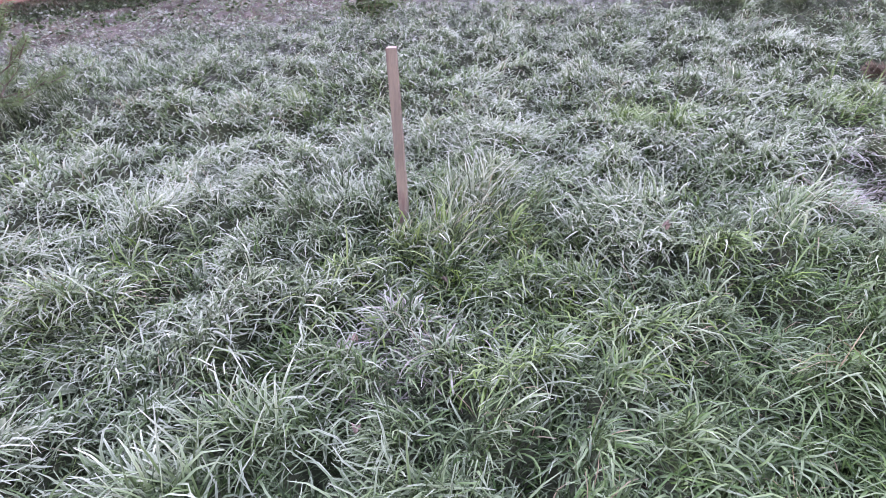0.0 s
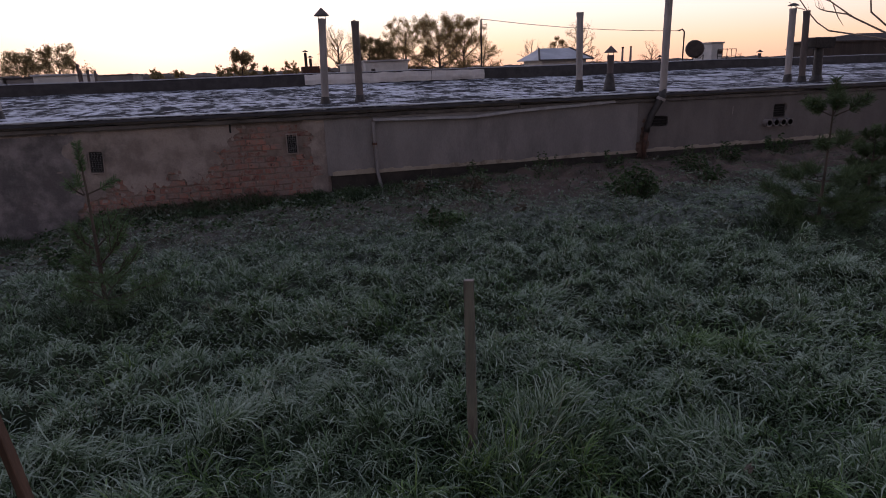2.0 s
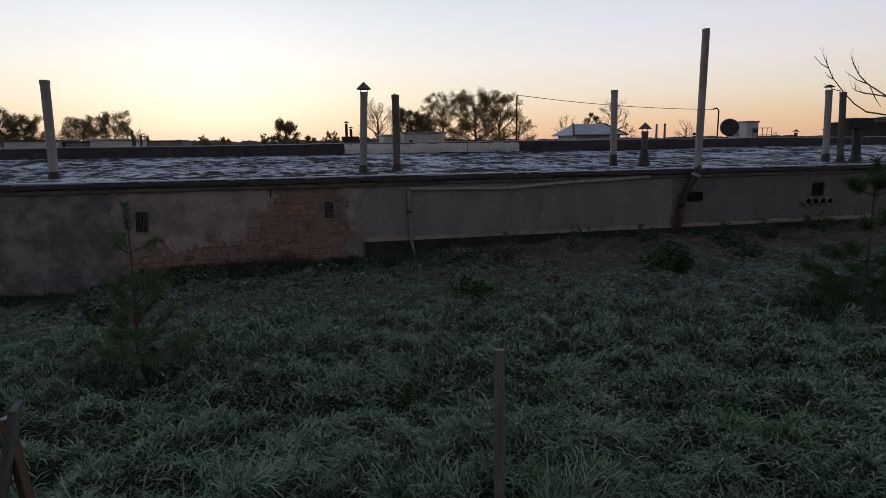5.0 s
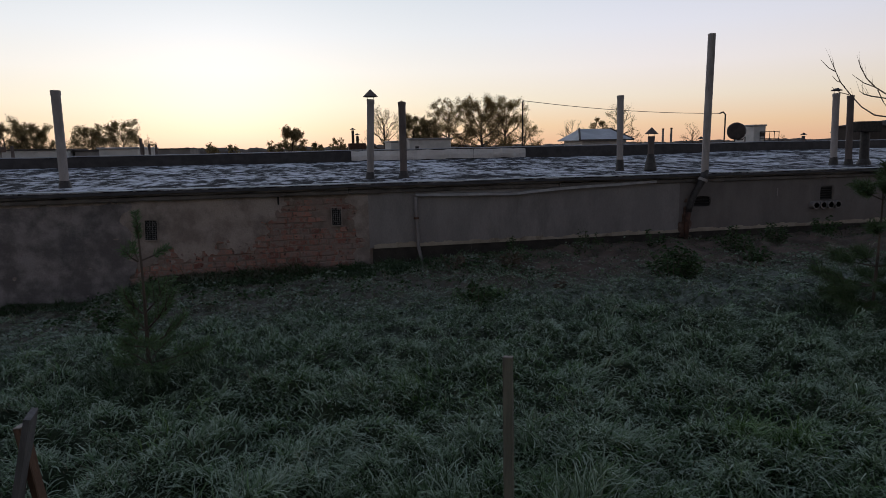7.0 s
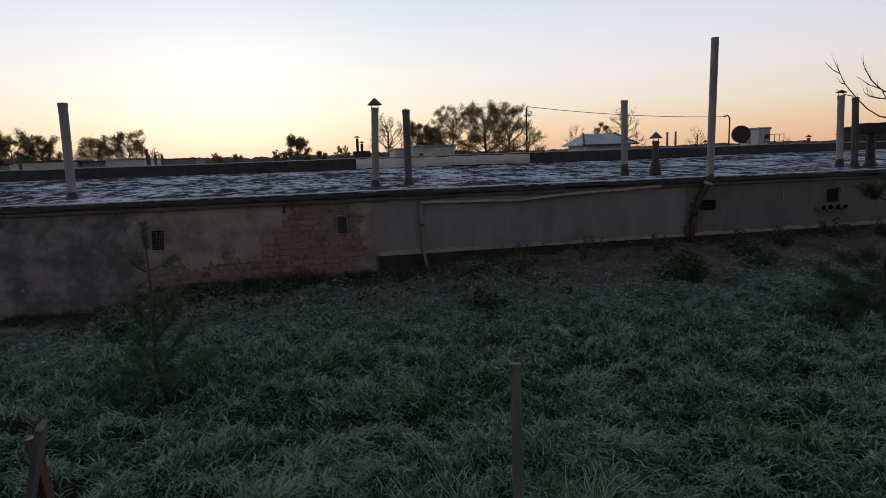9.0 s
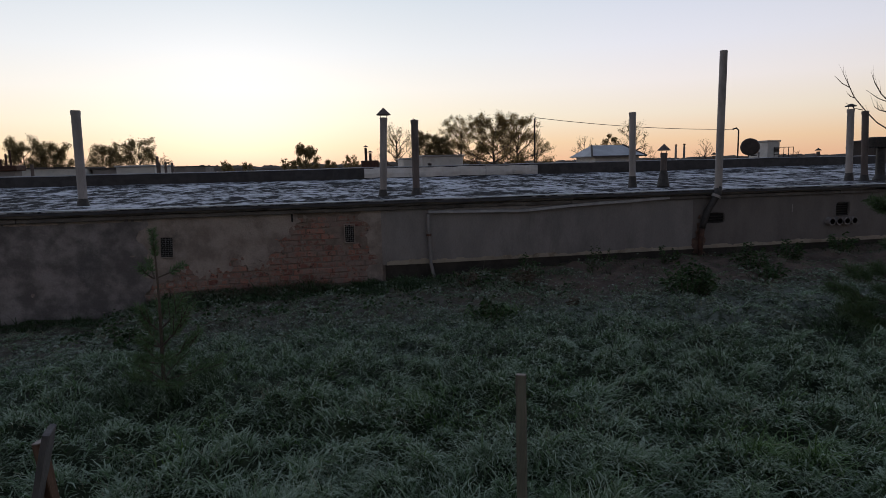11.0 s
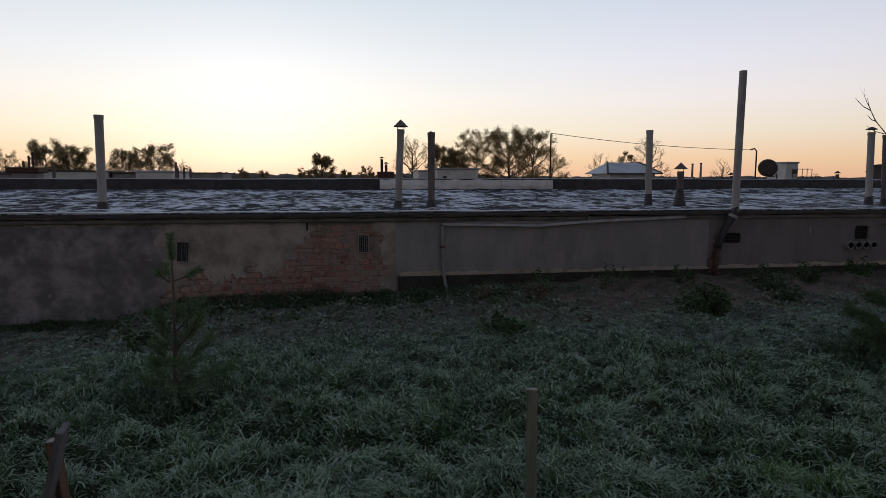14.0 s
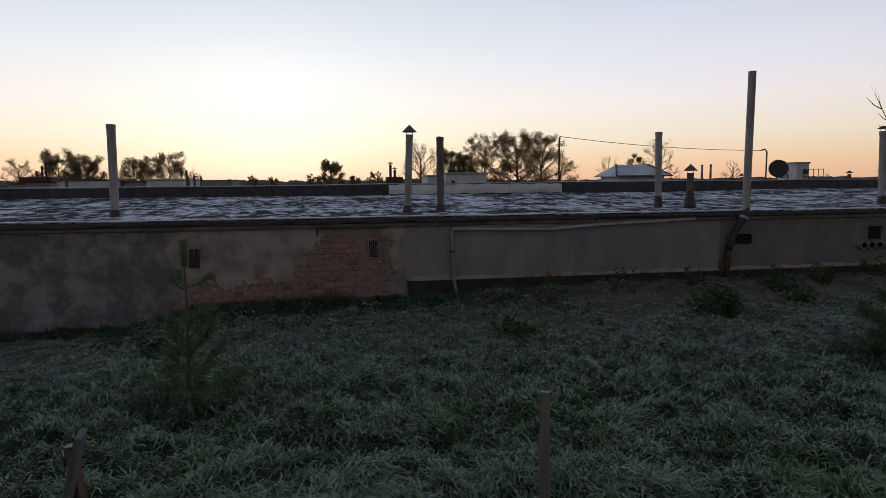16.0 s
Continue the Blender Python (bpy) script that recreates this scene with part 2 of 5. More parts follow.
# near-black colour holds the shadow below the plinth's edge
M_FOOT_SHADE = plain("plinth_shade_dark", (0.03, 0.026, 0.022), (0.055, 0.046, 0.04), 6, 0.95, fine=50, bump=0.7, depth=0.01)
M_RUSTSTAIN = plain("rust_stained_plaster", (0.10, 0.06, 0.045), (0.17, 0.11, 0.085), 14, 0.9, bump=0.4, c=(0.16, 0.075, 0.045))
M_TIN = plain("dull_tin", (0.28, 0.27, 0.27), (0.40, 0.386, 0.386), 6, 0.6, 0.2, bump=0.2)
M_DARKIRON = plain("black_iron", (0.03, 0.028, 0.028), (0.06, 0.05, 0.048), 20, 0.6, 0.5)
# near-black stands in for the unlit depth of vents, pipe ends and crack
M_HOLE = plain("unlit_dark_void", (0.012, 0.012, 0.012), (0.02, 0.02, 0.02), 10, 0.95)
M_SHEET = plain("pale_frosted_sheet", (0.62, 0.58, 0.54), (0.78, 0.75, 0.72), 1.2, 0.6, stretch=(1, 1, 3), c=(0.36, 0.33, 0.31))
M_WHITE = plain("whitewash", (0.55, 0.54, 0.52), (0.65, 0.63, 0.60), 2, 0.85, c=(0.45, 0.42, 0.40))
M_FARWALL = plain("far_grey_wall", (0.22, 0.20, 0.19), (0.32, 0.29, 0.27), 0.7, 0.9)
M_FARROOF = plain("far_dark_roof", (0.07, 0.062, 0.06), (0.11, 0.095, 0.09), 0.7, 0.8)
M_BARN = plain("dark_barn_boards", (0.045, 0.036, 0.032), (0.075, 0.058, 0.050), 0.9, 0.9, stretch=(3, 1, 0.3))
M_FROSTROOF = plain("frosted_roof_sheet", (0.40, 0.42, 0.46), (0.52, 0.54, 0.58), 0.8, 0.6)
M_GLASS = plain("dark_window_glass", (0.02, 0.02, 0.025), (0.03, 0.03, 0.035), 2, 0.15)
M_BLUSH = plain("fallen_leaf_skin", (0.10, 0.082, 0.062), (0.19, 0.162, 0.135), 60, 0.8)
M_RIDGE = plain("distant_wood", (0.10, 0.085, 0.075), (0.15, 0.12, 0.10), 0.05, 1.0)


def brick_material():
    m, nt, p = nodes_of("fired_brick")
    info = nt.nodes.new("ShaderNodeObjectInfo")
    col = blend(nt, info.outputs["Random"], (0.195, 0.080, 0.063), (0.43, 0.205, 0.158))
    col = blend(nt, ramp(nt, noise_of(nt, 15.0, (1, 1, 1), 8.0, 0.75), 0.47, 0.60), col, (0.31, 0.23, 0.19))
    col = blend(nt, ramp(nt, noise_of(nt, 2.6, (1, 1, 1), 8.0, 0.75), 0.55, 0.62), col, (0.25, 0.19, 0.16))
    col = blend(nt, ramp(nt, noise_of(nt, 17.0), 0.58, 0.66), col, (0.06, 0.045, 0.04))
    col = blend(nt, ramp(nt, noise_of(nt, 6.0, (1, 1, 1), 8.0, 0.7), 0.46, 0.60), col, (0.275, 0.205, 0.18))
    grain = noise_of(nt, 90.0)
    col = blend(nt, 0.5, col, blend(nt, grain, (0.35, 0.35, 0.35), (1.4, 1.4, 1.4)), "MULTIPLY")
    nt.links.new(col, p.inputs["Base Color"])
    p.inputs["Roughness"].default_value = 0.95
    bumped(nt, p, grain, 0.7, 0.008)
    return m


def roof_material():
    m, nt, p = nodes_of("frosted_roofing_felt")
    wide = noise_of(nt, 0.8, (0.8, 0.8, 1), 5.0, 0.65)
    small = noise_of(nt, 2.6, (0.9, 0.5, 1), 7.0, 0.7)
    thin = noise_of(nt, 7.5, (0.8, 0.5, 1), 5.0, 0.7)
    mask = ramp(nt, blend(nt, 0.45, blend(nt, 0.6, wide, small), thin), 0.465, 0.565)
    col = blend(nt, mask, (0.020, 0.021, 0.026), (0.64, 0.655, 0.715))
    nt.links.new(col, p.inputs["Base Color"])
    p.inputs["Roughness"].default_value = 0.95
    p.inputs["Specular IOR Level"].default_value = 0.08
    bumped(nt, p, small, 0.6, 0.03)
    return m


M_BRICK, M_ROOF = brick_material(), roof_material()


# ---- builders ----
def part(name, bm, material, parent=None, label="", smooth=False):
    me = bpy.data.meshes.new(name)
    bm.to_mesh(me)
    bm.free()
    me.materials.append(material)
    if smooth:
        for f in me.polygons:
            f.use_smooth = True
    ob = new(name, me)
    if parent:
        ob.parent = parent
        if label:
            ob["label"] = label
    return ob


def thing(name, at, label, category, group="", kind=""):
    e = new(name)
    e.location, e.empty_display_size = at, 0.1
    return tagged(e, label, category, group, kind)


def box(bm, lo, hi, bevel=0.0, tilt=None):
    made = bmesh.ops.create_cube(bm, size=1.0)["verts"]
    mid = [(a + b) / 2 for a, b in zip(lo, hi)]
    size = [b - a for a, b in zip(lo, hi)]
    m = Matrix.Translation(mid) @ (tilt or Matrix.Identity(4)) @ Matrix.Diagonal((*size, 1))
    bmesh.ops.transform(bm, matrix=m, verts=made)
    if bevel:
        es = list({e for v in made for e in v.link_edges})
        bmesh.ops.bevel(bm, geom=es, offset=bevel, segments=1, affect="EDGES")
    return bm


def boxed(lo, hi, bevel=0.0, tilt=None):
    return box(bmesh.new(), lo, hi, bevel, tilt)


def tube(bm, pts, radii, seg=12, closed=True):
    """A round bar through pts with a radius at each."""
    rings = []
    pts = [Vector(p) for p in pts]
    for i, p in enumerate(pts):
        d = (pts[min(i + 1, len(pts) - 1)] - pts[max(i - 1, 0)]).normalized()
        side = d.cross(Vector((0, 1, 0) if abs(d.y) < 0.9 else (1, 0, 0))).normalized()
        up = side.cross(d)
        r = radii[i] if isinstance(radii, (list, tuple)) else radii
        rings.append([bm.verts.new(p + r * (math.cos(a) * side + math.sin(a) * up)) for a in (2 * math.pi * k / seg for k in range(seg))])
    for a, b in zip(rings, rings[1:]):
        for k in range(seg):
            bm.faces.new((a[k], a[(k + 1) % seg], b[(k + 1) % seg], b[k]))
    if closed:
        bm.faces.new(rings[0][::-1]), bm.faces.new(rings[-1])
    return bm


def pipe_shell(bm, base, top, r, wall=0.012, seg=20):
    """A hollow upright pipe, open above."""
    b, t = Vector(base), Vector(top)
    d = (t - b).normalized()
    tube(bm, [b, b + (t - b) * 0.5, t, t, t - d * 0.25], [r, r, r, r - wall, r - wall], seg)
    return bm


def sheet_mesh(name, verts, faces, material, parent=None, uvs=None, rime=None, label=""):
    me = bpy.data.meshes.new(name)
    me.from_pydata(verts, [], faces)
    if uvs is not None:
        me.uv_layers.new(name="UVMap").data.foreach_set("uv", uvs)
    if rime is not None:
        me.attributes.new("rime", "FLOAT", "POINT").data.foreach_set("value", rime)
    me.materials.append(material)
    ob = new(name, me)
    if parent:
        ob.parent = parent
        if label:
            ob["label"] = label
    return ob


RNG = np.random.default_rng(11)


def smooth(a, b, v):
    t = np.clip((v - a) / (b - a), 0, 1)
    return t * t * (3 - 2 * t)


def waves(x, y, seed, size, octaves=4):
    """Cheap smooth noise about -1 to 1 on arrays."""
    r = np.random.default_rng(seed)
    out, amp, tot = 0, 1.0, 0
    for _ in range(octaves):
        for _ in range(3):
            a, ph = r.uniform(0, 2 * math.pi), r.uniform(0, 2 * math.pi)
            k = 2 * math.pi / size * r.uniform(0.7, 1.4)
            out = out + amp * np.sin(k * (x * math.cos(a) + y * math.sin(a)) + ph + 0.8 * np.sin(k * 0.6 * (y * math.cos(a) - x * math.sin(a)) + 2 * ph))
            tot += amp * 0.6
        size, amp = size * 0.5, amp * 0.6
    return out / tot


WALL_Y, EAVE_Z = 8.40, 1.11


HOLLOWS = [(0.67, 3.50, 0.20), (0.30, 3.55, 0.16), (-0.23, 3.05, 0.13), (1.45, 2.08, 0.12), (0.55, 1.20, 0.10), (0.02, 1.50, 0.11), (-0.62, 2.36, 0.13), (-0.75, 2.02, 0.13),
           (2.95, 3.55, 0.16), (2.68, 1.72, 0.20), (0.42, 1.52, 0.13), (-0.30, 3.75, 0.15), (1.20, 1.72, 0.10), (2.05, 2.05, 0.12), (1.30, 3.30, 0.14)]


def hollow(x, y):
    """Share of a hollow in the sward at a place."""
    out = 0.0
    for hx, hy, hr in HOLLOWS:
        out = np.maximum(out, np.exp(-(((x - hx) / (1.5 * hr)) ** 2 + ((y - hy) / hr) ** 2)))
    return out


def relief(x, y):
    """Low ridges of tussocks, longer across the slope than along it."""
    return waves(0.55 * (x + 0.12 * y), 1.1 * (y - 0.12 * x), 4, 0.62, 2)


def ground_z(x, y):
    x, y = np.asarray(x, float), np.asarray(y, float)
    foot = np.interp(x, [-40, -2.7, -1.8, 0.8, 2.0, 3.5, 9, 40], [-0.24, -0.24, -0.02, 0.03, 0.12, 0.19, 0.19, 0.12])
    z = foot * smooth(4.0, 8.0, y) * (1 - smooth(8.6, 16, y)) - 0.4 * smooth(9, 16, y)
    near = 1 - smooth(9, 12, np.abs(y)) * 1.0
    z = z - 0.09 * smooth(8.0, 8.25, y) * (1 - smooth(8.6, 9.0, y)) * smooth(0.6, 1.2, x)
    return z + (0.03 * waves(x, y, 3, 1.3, 3) + (0.060 * relief(x, y) + 0.040 * waves(x, y, 6, 0.28, 1)) * (1 - 0.6 * smooth(4.6, 6.0, y))) * near - 0.075 * hollow(x, y)


# ---- ground: one sheet to the horizon ----
def graded(lo, hi, step, reach):
    mid = list(np.arange(lo, hi + 1e-6, step))
    out, d, g = [], step, hi
    while g < reach:
        d *= 1.35
        g += d
        out.append(g)
    left, d, g = [], step, lo
    while g > -reach:
        d *= 1.35
        g -= d
        left.append(g)
    return np.array(left[::-1] + mid + out)


gx, gy = graded(-5, 11, 0.07, 3500), graded(-2, 9.2, 0.07, 3500)
X, Y = np.meshgrid(gx, gy)
Z = ground_z(X, Y)
nx, ny = len(gx), len(gy)
quads = [(j * nx + i, j * nx + i + 1, (j + 1) * nx + i + 1, (j + 1) * nx + i) for j in range(ny - 1) for i in range(nx - 1)]
ground = sheet_mesh("ground", np.stack([X, Y, Z], -1).reshape(-1, 3).tolist(), quads, M_SOIL)
tagged(ground, "dark frozen soil under the frosted meadow grass", "ground", kind="structure")
for f in ground.data.polygons:
    f.use_smooth = True


# ---- grass ----
def bare(x, y):
    """Share of bare earth: the trodden strip before the right half of the wall."""
    m = smooth(6.0, 6.9, y + 0.5 * waves(x, y, 21, 1.6, 3)) * (0.22 * smooth(-2.0, -0.5, x) + 0.70 * smooth(2.2, 3.4, x + 0.3 * waves(x, y, 22, 1.0, 2)))
    return m


def grass(name, n_tufts, per, r0, r1, seg, seed, length, width, label, material=None, zone=None, spots=None, outside=False, comb=0.75, stoop=0.58):
    r = np.random.default_rng(seed)
    a = radians(90) - r.uniform(radians(-33), radians(72 if r0 < 1 else 58), n_tufts)
    d = np.sqrt(r.uniform(r0 ** 2, r1 ** 2, n_tufts))
    cx, cy = d * np.cos(a), d * np.sin(a)
    if zone:
        cx, cy = r.uniform(zone[0], zone[1], n_tufts), r.uniform(zone[2], zone[3], n_tufts)
    if spots:
        k = np.arange(n_tufts) % len(spots)
        at_ = np.array(spots)[k]
        cx, cy = at_[:, 0] + r.normal(0, 1, n_tufts) * at_[:, 2], at_[:, 1] + r.normal(0, 0.7, n_tufts) * at_[:, 2]
    turn_ = np.arctan2(cx, cy)
    free = ~((turn_ > radians(-32)) & (turn_ < np.where(np.hypot(cx, cy) < 3.1, radians(71), radians(57))) & (np.hypot(cx, cy) > 0.3)) if outside else np.ones(n_tufts, bool)
    keep = free & (cy < WALL_Y - 0.1) & (r.uniform(0, 1, n_tufts) > 0.85 * bare(cx, cy))
    cx, cy = cx[keep], cy[keep]
    nt = len(cx)
    vigour = 0.75 + 0.35 * waves(cx, cy, 5, 1.1, 3) + r.uniform(-0.3, 0.4, nt)
    mound, sunk = relief(cx, cy), hollow(cx, cy)
    clump = waves(cx, cy, 6, 0.28, 1)
    vigour = vigour + 0.26 * mound + 0.14 * clump
    vigour = np.clip(vigour * (1 - 0.35 * smooth(4.5, 6.5, cy)) * (1 - 0.45 * sunk), 0.35, 1.35)
    by_stake = np.exp(-((cx - 1.0) ** 2 / 0.30 + (cy - 2.08) ** 2 / 0.16))
    vigour = vigour + 0.18 * by_stake
    lean = 2.0 * waves(cx, cy, 8, 1.1, 2) + r.normal(0, 0.75, nt) + radians(250)
    green = smooth(0.62, 0.9, 0.5 + 0.5 * waves(cx, cy, 9, 0.9, 3) + r.uniform(-0.15, 0.15, nt))
    green = np.maximum(green, 0.72 * np.exp(-((cx - 1.05) ** 2 / 0.36 + (cy - 2.35) ** 2 / 0.36)))
    # rime grows on ridges and thins in hollows, which also paints their shading
    rime_shade = np.clip((0.29 + 1.31 * smooth(0.6, 2.8, cy) + 0.85 * smooth(4.0, 5.6, cy)) * (1.0 + 0.25 * waves(cx, cy, 14, 2.4, 2) + 0.42 * mound + 0.26 * clump - 0.75 * green - 0.5 * sunk) * (1 - 0.8 * smooth(7.4, 8.1, cy)) * (1 - 0.75 * bare(cx, cy)) * (1 - 0.18 * smooth(0.5, 1.3, cx) * (1 - smooth(1.3, 2.0, cy))), 0, 1.15)
    n = nt * per
    t = np.repeat(np.arange(nt), per)
    off = r.normal(0, 1, (n, 2)) * (0.045 + 0.055 * r.uniform(0, 1, nt)[t][:, None])
    x, y = cx[t] + off[:, 0], cy[t] + off[:, 1]
    ok = y < WALL_Y - 0.06
    x, y, t, off = x[ok], y[ok], t[ok], off[ok]
    n = len(x)
    out = np.arctan2(off[:, 1], off[:, 0])
    vx = comb * np.cos(lean[t]) + 0.35 * np.cos(out) + r.normal(0, 0.52, n)
    vy = comb * np.sin(lean[t]) + 0.35 * np.sin(out) + r.normal(0, 0.52, n)
    az = np.arctan2(vy, vx)
    L = length * vigour[t] * r.uniform(0.5, 1.35, n)
    th0 = np.abs(r.normal(stoop, 0.25, n))
    th0 = th0 * (1 - 0.5 * by_stake[t])
    th1 = th0 + (1 - 0.4 * by_stake[t]) * np.clip(r.normal(1.7, 0.6, n), 0.2, 2.9)
    curl = r.normal(0, 0.48, n)
    w = width * r.uniform(0.65, 1.15, n)
    tw = az + math.pi / 2 + r.normal(0, 0.5, n)
    z = ground_z(x, y) - 0.01
    px, py, pz = x.copy(), y.copy(), z.copy()
    rows = []
    for k in range(seg + 1):
        s = k / seg
        wk = w * (1 - s ** 3 * 0.72) * 0.5
        rows.append(np.stack([px - np.cos(tw) * wk, py - np.sin(tw) * wk, pz], -1))
        rows.append(np.stack([px + np.cos(tw) * wk, py + np.sin(tw) * wk, pz + 0.25 * wk], -1))
        th = th0 + (th1 - th0) * (s + 0.5 / seg) ** 1.5
        step = L / seg
        px, py, pz = px + np.sin(th) * np.cos(az) * step, py + np.sin(th) * np.sin(az) * step, pz + np.cos(th) * step
        pz = np.maximum(pz, z + 0.012)
        az = az + curl * 3 / seg
    V = np.stack(rows, 1).reshape(-1, 3)
    m = 2 * (seg + 1)
    base = np.arange(n)[:, None] * m
    f = np.stack([np.stack([base[:, 0] + 2 * k, base[:, 0] + 2 * k + 1, base[:, 0] + 2 * k + 3, base[:, 0] + 2 * k + 2], -1) for k in range(seg)], 1).reshape(-1, 4)
    me = bpy.data.meshes.new(name)
    me.vertices.add(len(V))
    me.vertices.foreach_set("co", V.ravel())
    me.loops.add(f.size)
    me.loops.foreach_set("vertex_index", f.ravel())
    me.polygons.add(len(f))
    me.polygons.foreach_set("loop_start", np.arange(len(f)) * 4)
    me.update(calc_edges=True)
    uv = np.tile(np.array([[[0, k / seg], [1, k / seg], [1, (k + 1) / seg], [0, (k + 1) / seg]] for k in range(seg)]).reshape(-1), n)
    me.uv_layers.new(name="UVMap").data.foreach_set("uv", uv)
    rim = np.clip(rime_shade[t] * r.choice([0.4, 0.85, 1.2], n, p=[0.25, 0.43, 0.32]) + r.normal(0, 0.12, n), 0, 1.5)
    # little rime at the root also darkens the gaps between blades
    tip = np.repeat(0.12 + 1.0 * np.linspace(0.0, 1.0, seg + 1), 2)
    me.attributes.new("rime", "FLOAT", "POINT").data.foreach_set("value", (rim[:, None] * tip[None, :]).ravel())
    me.materials.append(material or M_GRASS)
    ob = new(name, me)
    return tagged(ob, label, "grass", kind="stuff")


grass("meadow_grass", 1500, 44, 0.3, 3.2, 4, 31, 0.138, 0.0074, "long arching meadow grass white with hoarfrost, green underneath")
grass("meadow_grass", 3600, 34, 3.0, 6.0, 3, 32, 0.100, 0.0092, "frosted tussocky meadow grass in dull green and white")
grass("meadow_grass", 6000, 24, 5.4, 10.5, 2, 33, 0.062, 0.0115, "short frosted grass in front of the garage wall")
# under-layer whose dark colour deepens the shaded gaps in the sward
grass("under_grass", 6500, 7, 0.3, 6.5, 1, 30, 0.10, 0.006, "short grass below the frosted blades, coloured darker to deepen the shade there", M_UNDER, stoop=0.25)
grass("under_grass", 5000, 6, 0.3, 2.7, 2, 29, 0.11, 0.006, "short grass below the frosted blades, coloured darker to deepen the shade there", M_UNDER, stoop=0.25)
grass("dry_grass", 1100, 16, 0, 1, 2, 28, 0.09, 0.006, "short frosted straw-coloured grass before the wall", M_STRAW, (-3.5, 11, 5.6, 8.2))
grass("low_weeds", 1700, 14, 0, 1, 2, 27, 0.075, 0.012, "low dark green clover-like weeds on bare earth", M_WEED, (1.5, 11, 6.1, 8.25))
grass("dry_grass", 700, 14, 0.45, 9.0, 3, 34, 0.16, 0.0035, "thin straw-coloured dead stalks among frosted grass", M_STRAW)
grass("flattened_grass", 70, 46, 0, 1, 5, 47, 0.19, 0.0058, "long flattened dead grass grey with rime", M_FLAT, None,
      [(2.70, 1.72, 0.16), (2.95, 1.85, 0.16), (2.55, 1.55, 0.12), (0.47, 1.50, 0.07), (3.1, 1.65, 0.15), (0.62, 1.58, 0.06)], comb=0.8, stoop=1.2)
grass("outer_grass", 7600, 24, 0, 1, 1, 35, 0.14, 0.016, "frosted meadow grass beside and behind the path", None, (-6.5, 11, -3.2, 8.2), None, True)

# ---- the garage row: wall, plaster, bricks, eave, roof ----
X0, X1 = -14.0, 22.0
wall = part("wall_front", boxed((X0, 8.430, -0.9), (X1, 8.75, 0.985)), M_MORTAR)
tagged(wall, "old plastered brick rear wall of a garage row, plaster fallen off in places", "wall", kind="structure")
for nm, lo, hi in (("wall_far", (X0, 14.2, -0.9), (X1, 14.4, 1.2)), ("wall_side_a", (X0, 8.75, -0.9), (X0 + 0.25, 14.2, 1.0)), ("wall_side_b", (X1 - 0.25, 8.75, -0.9), (X1, 14.2, 1.0))):
    tagged(part(nm, boxed(lo, hi), M_MORTAR), "plain grey masonry wall closing the garage row", "wall", kind="structure")

VENTS = [(-1.88, 0.615, 0.155, 0.26), (0.43, 0.69, 0.13, 0.245), (5.93, 0.69, 0.33, 0.17), (8.20, 0.74, 0.25, 0.22)]


def in_vent(x, z):
    m = np.zeros(np.shape(x), bool)
    for vx, vz, w, h in VENTS:
        m |= (np.abs(x - vx) < w / 2 + 0.004) & (np.abs(z - vz) < h / 2 + 0.004)
    return m


def exposed(x, z):
    """Where plaster has come away and bricks show."""
    line = np.interp(x, [-2.2, -1.75, -0.9, -0.55, -0.25, 0.05], [0.20, 0.38, 0.46, 0.62, 0.95, 1.4])
    d = line - z + 0.16 * waves(x, z, 41, 0.55, 4)
    spall = waves(x, z, 42, 0.22, 3) + 1.3 * (d + 0.05)
    inside = (x > -2.2) & (x < 0.66 + 0.14 * waves(x * 0, z, 43, 0.4, 4))
    fine_ = waves(x, z, 45, 0.13, 3)
    return inside & ((d + 0.13 * fine_ > 0.16) | (spall > 1.15)) & ~(spall + 0.6 * fine_ < -0.35)


